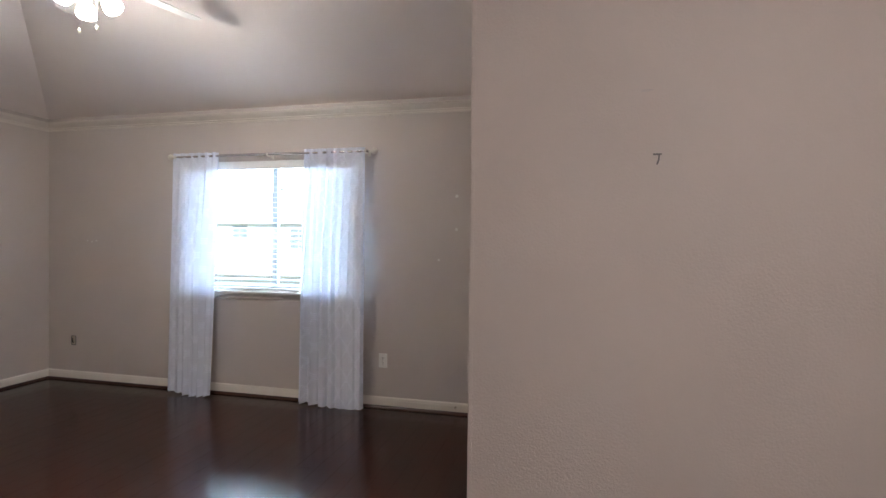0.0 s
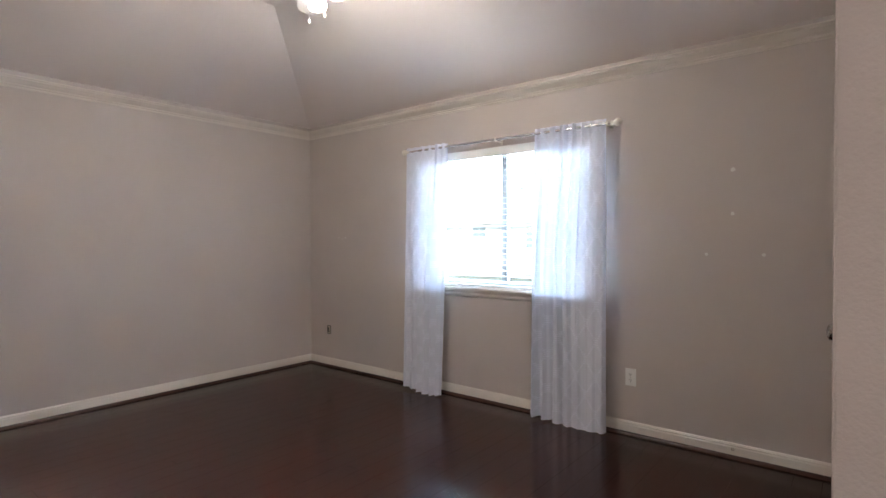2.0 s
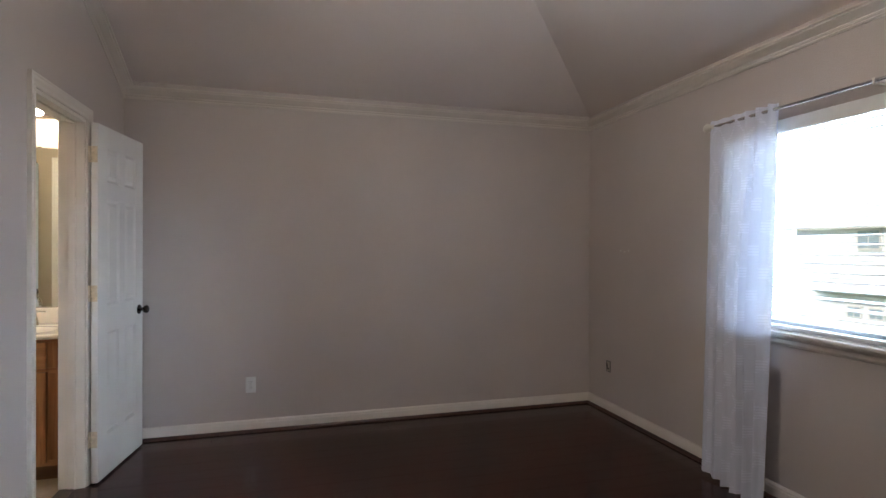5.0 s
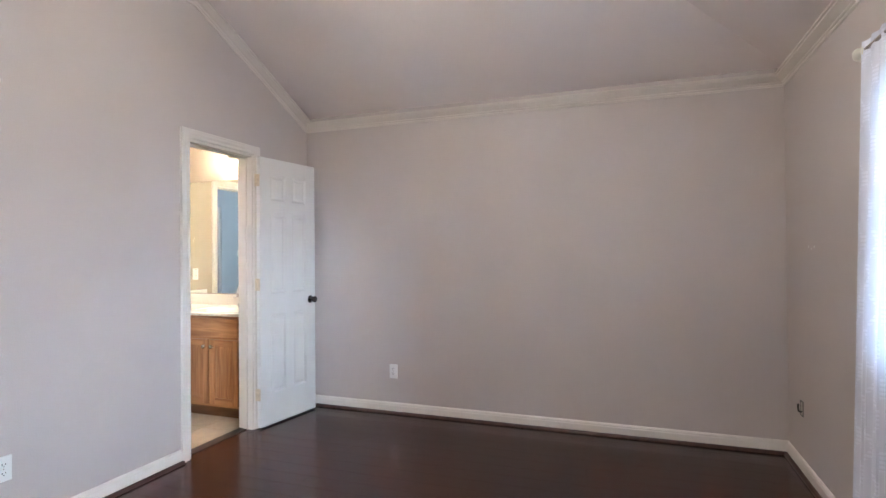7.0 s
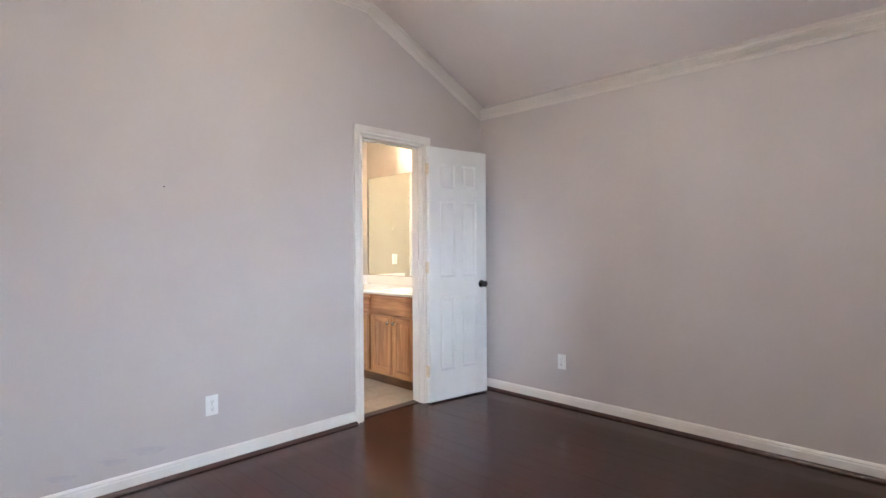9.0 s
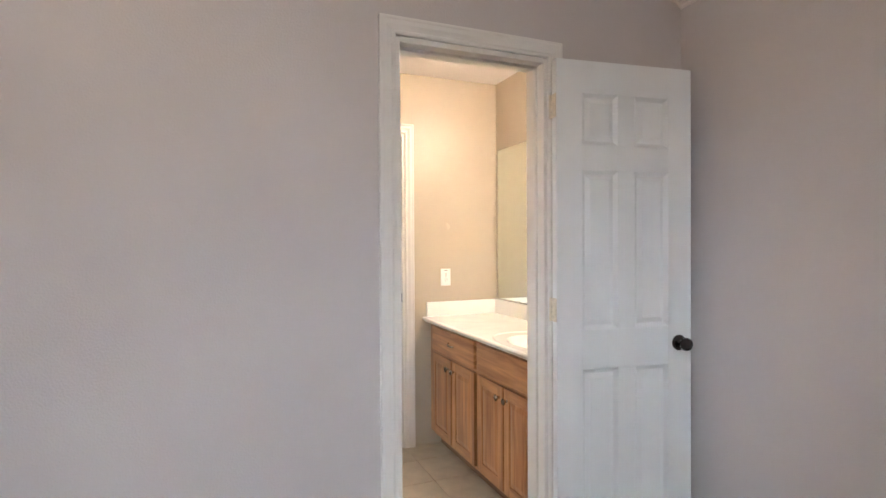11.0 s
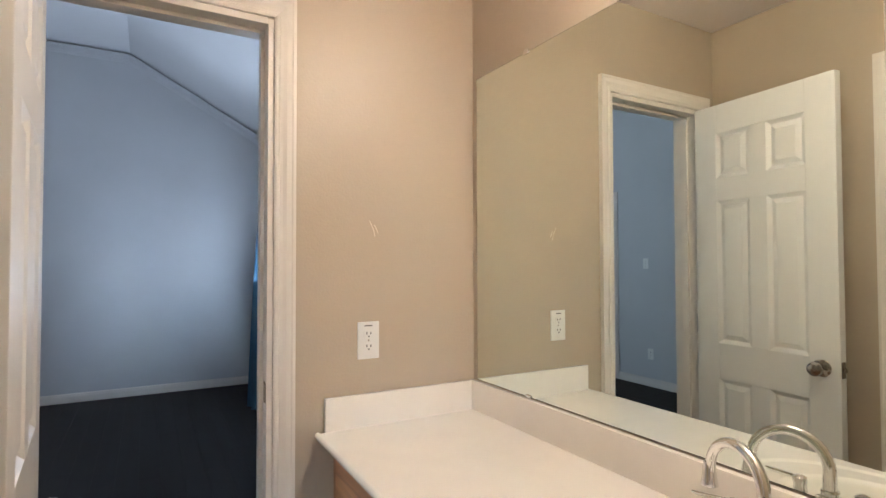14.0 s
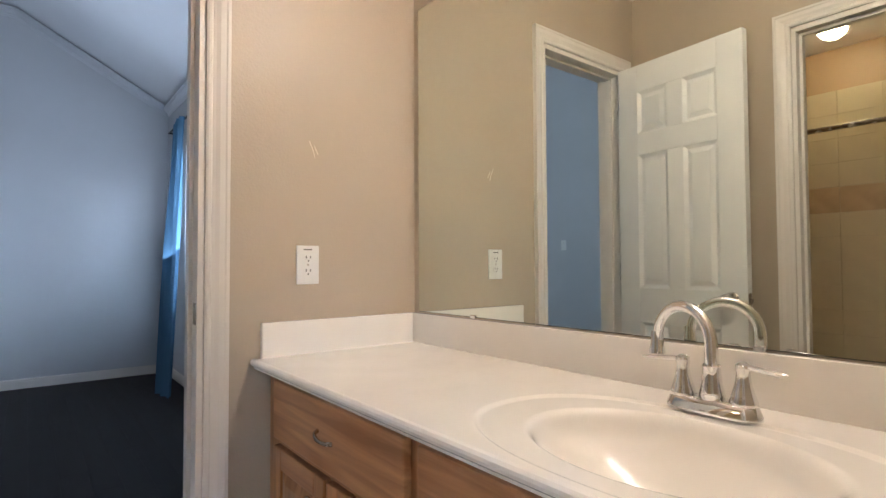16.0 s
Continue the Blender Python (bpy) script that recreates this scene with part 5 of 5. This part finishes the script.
def planks(parent, x0, x1, y0, y1, width, material, seed, axis, keep=lambda cx, cy: True):
    rnd = random.Random(seed)
    lo_u, hi_u, lo_v, hi_v = (x0, x1, y0, y1) if axis == "x" else (y0, y1, x0, x1)
    v = lo_v
    while v < hi_v - 0.01:
        w = min(width, hi_v - v)
        u = lo_u - rnd.choice((0.0, 0.3, 0.6, 0.9))
        while u < hi_u - 0.005:
            a, b = max(u, lo_u), min(u + 1.22, hi_u)
            if b - a > 0.02 and keep((a + b) / 2, v + w / 2):
                key = (round(b - a, 3), round(w, 3), axis, material.name)
                if key not in plank_cache:
                    L, W = (b - a) / 2 - 0.0003, w / 2 - 0.0003
                    lo, hi = ((-L, -W, -0.012), (L, W, 0.0)) if axis == "x" else ((-W, -L, -0.012), (W, L, 0.0))
                    bm = bmesh.new()
                    top = 0.0004
                    t4 = [bm.verts.new(p) for p in ((lo[0] + top, lo[1] + top, 0), (hi[0] - top, lo[1] + top, 0), (hi[0] - top, hi[1] - top, 0), (lo[0] + top, hi[1] - top, 0))]
                    m4 = [bm.verts.new(p) for p in ((lo[0], lo[1], -top), (hi[0], lo[1], -top), (hi[0], hi[1], -top), (lo[0], hi[1], -top))]
                    b4 = [bm.verts.new(p) for p in ((lo[0], lo[1], -0.012), (hi[0], lo[1], -0.012), (hi[0], hi[1], -0.012), (lo[0], hi[1], -0.012))]
                    bm.faces.new(t4)
                    for p, q in ((m4, t4), (b4, m4)):
                        for i in range(4):
                            bm.faces.new((p[i], p[(i + 1) % 4], q[(i + 1) % 4], q[i]))
                    plank_cache[key] = mesh("plank", bm, material)
                o = new("plank", plank_cache[key])
                o.parent = parent
                o.location = ((a + b) / 2, v + w / 2, 0) if axis == "x" else (v + w / 2, (a + b) / 2, 0)
            u += 1.22
        v += width


pl = bpy.data.objects["floor_bedroom"]
planks(pl, 0.0, XE, -0.045, YN, 0.127, M_PLANK, 5, "y")
planks(pl, XE, HX1, -0.045, YE, 0.127, M_PLANK, 6, "y")
planks(bpy.data.objects["floor_hall"], HX0, HX1, HY, -0.045, 0.127, M_PLANK, 7, "y")
planks(bpy.data.objects["floor_second_bedroom"], -0.03, X2 + 0.02, Y2, YB - T - 0.003, 0.127, M_DARKFLOOR, 9, "y")
planks(bpy.data.objects["floor_second_bedroom"], X2 + 0.02, 5.4, -5.9, -3.7, 0.127, M_DARKFLOOR, 10, "y")
fb = bpy.data.objects["floor_bathroom"]
tile_mesh = mesh("tile", box((-0.1495, -0.1495, -0.010), (0.1495, 0.1495, 0.0), 0.002), M_TILE)
for i in range(8):
    for j in range(5):
        o = new("tile", tile_mesh)
        o.parent = fb
        o.location = (0.02 + i * 0.302, -T - 0.152 - j * 0.302 + 0.02, 0)
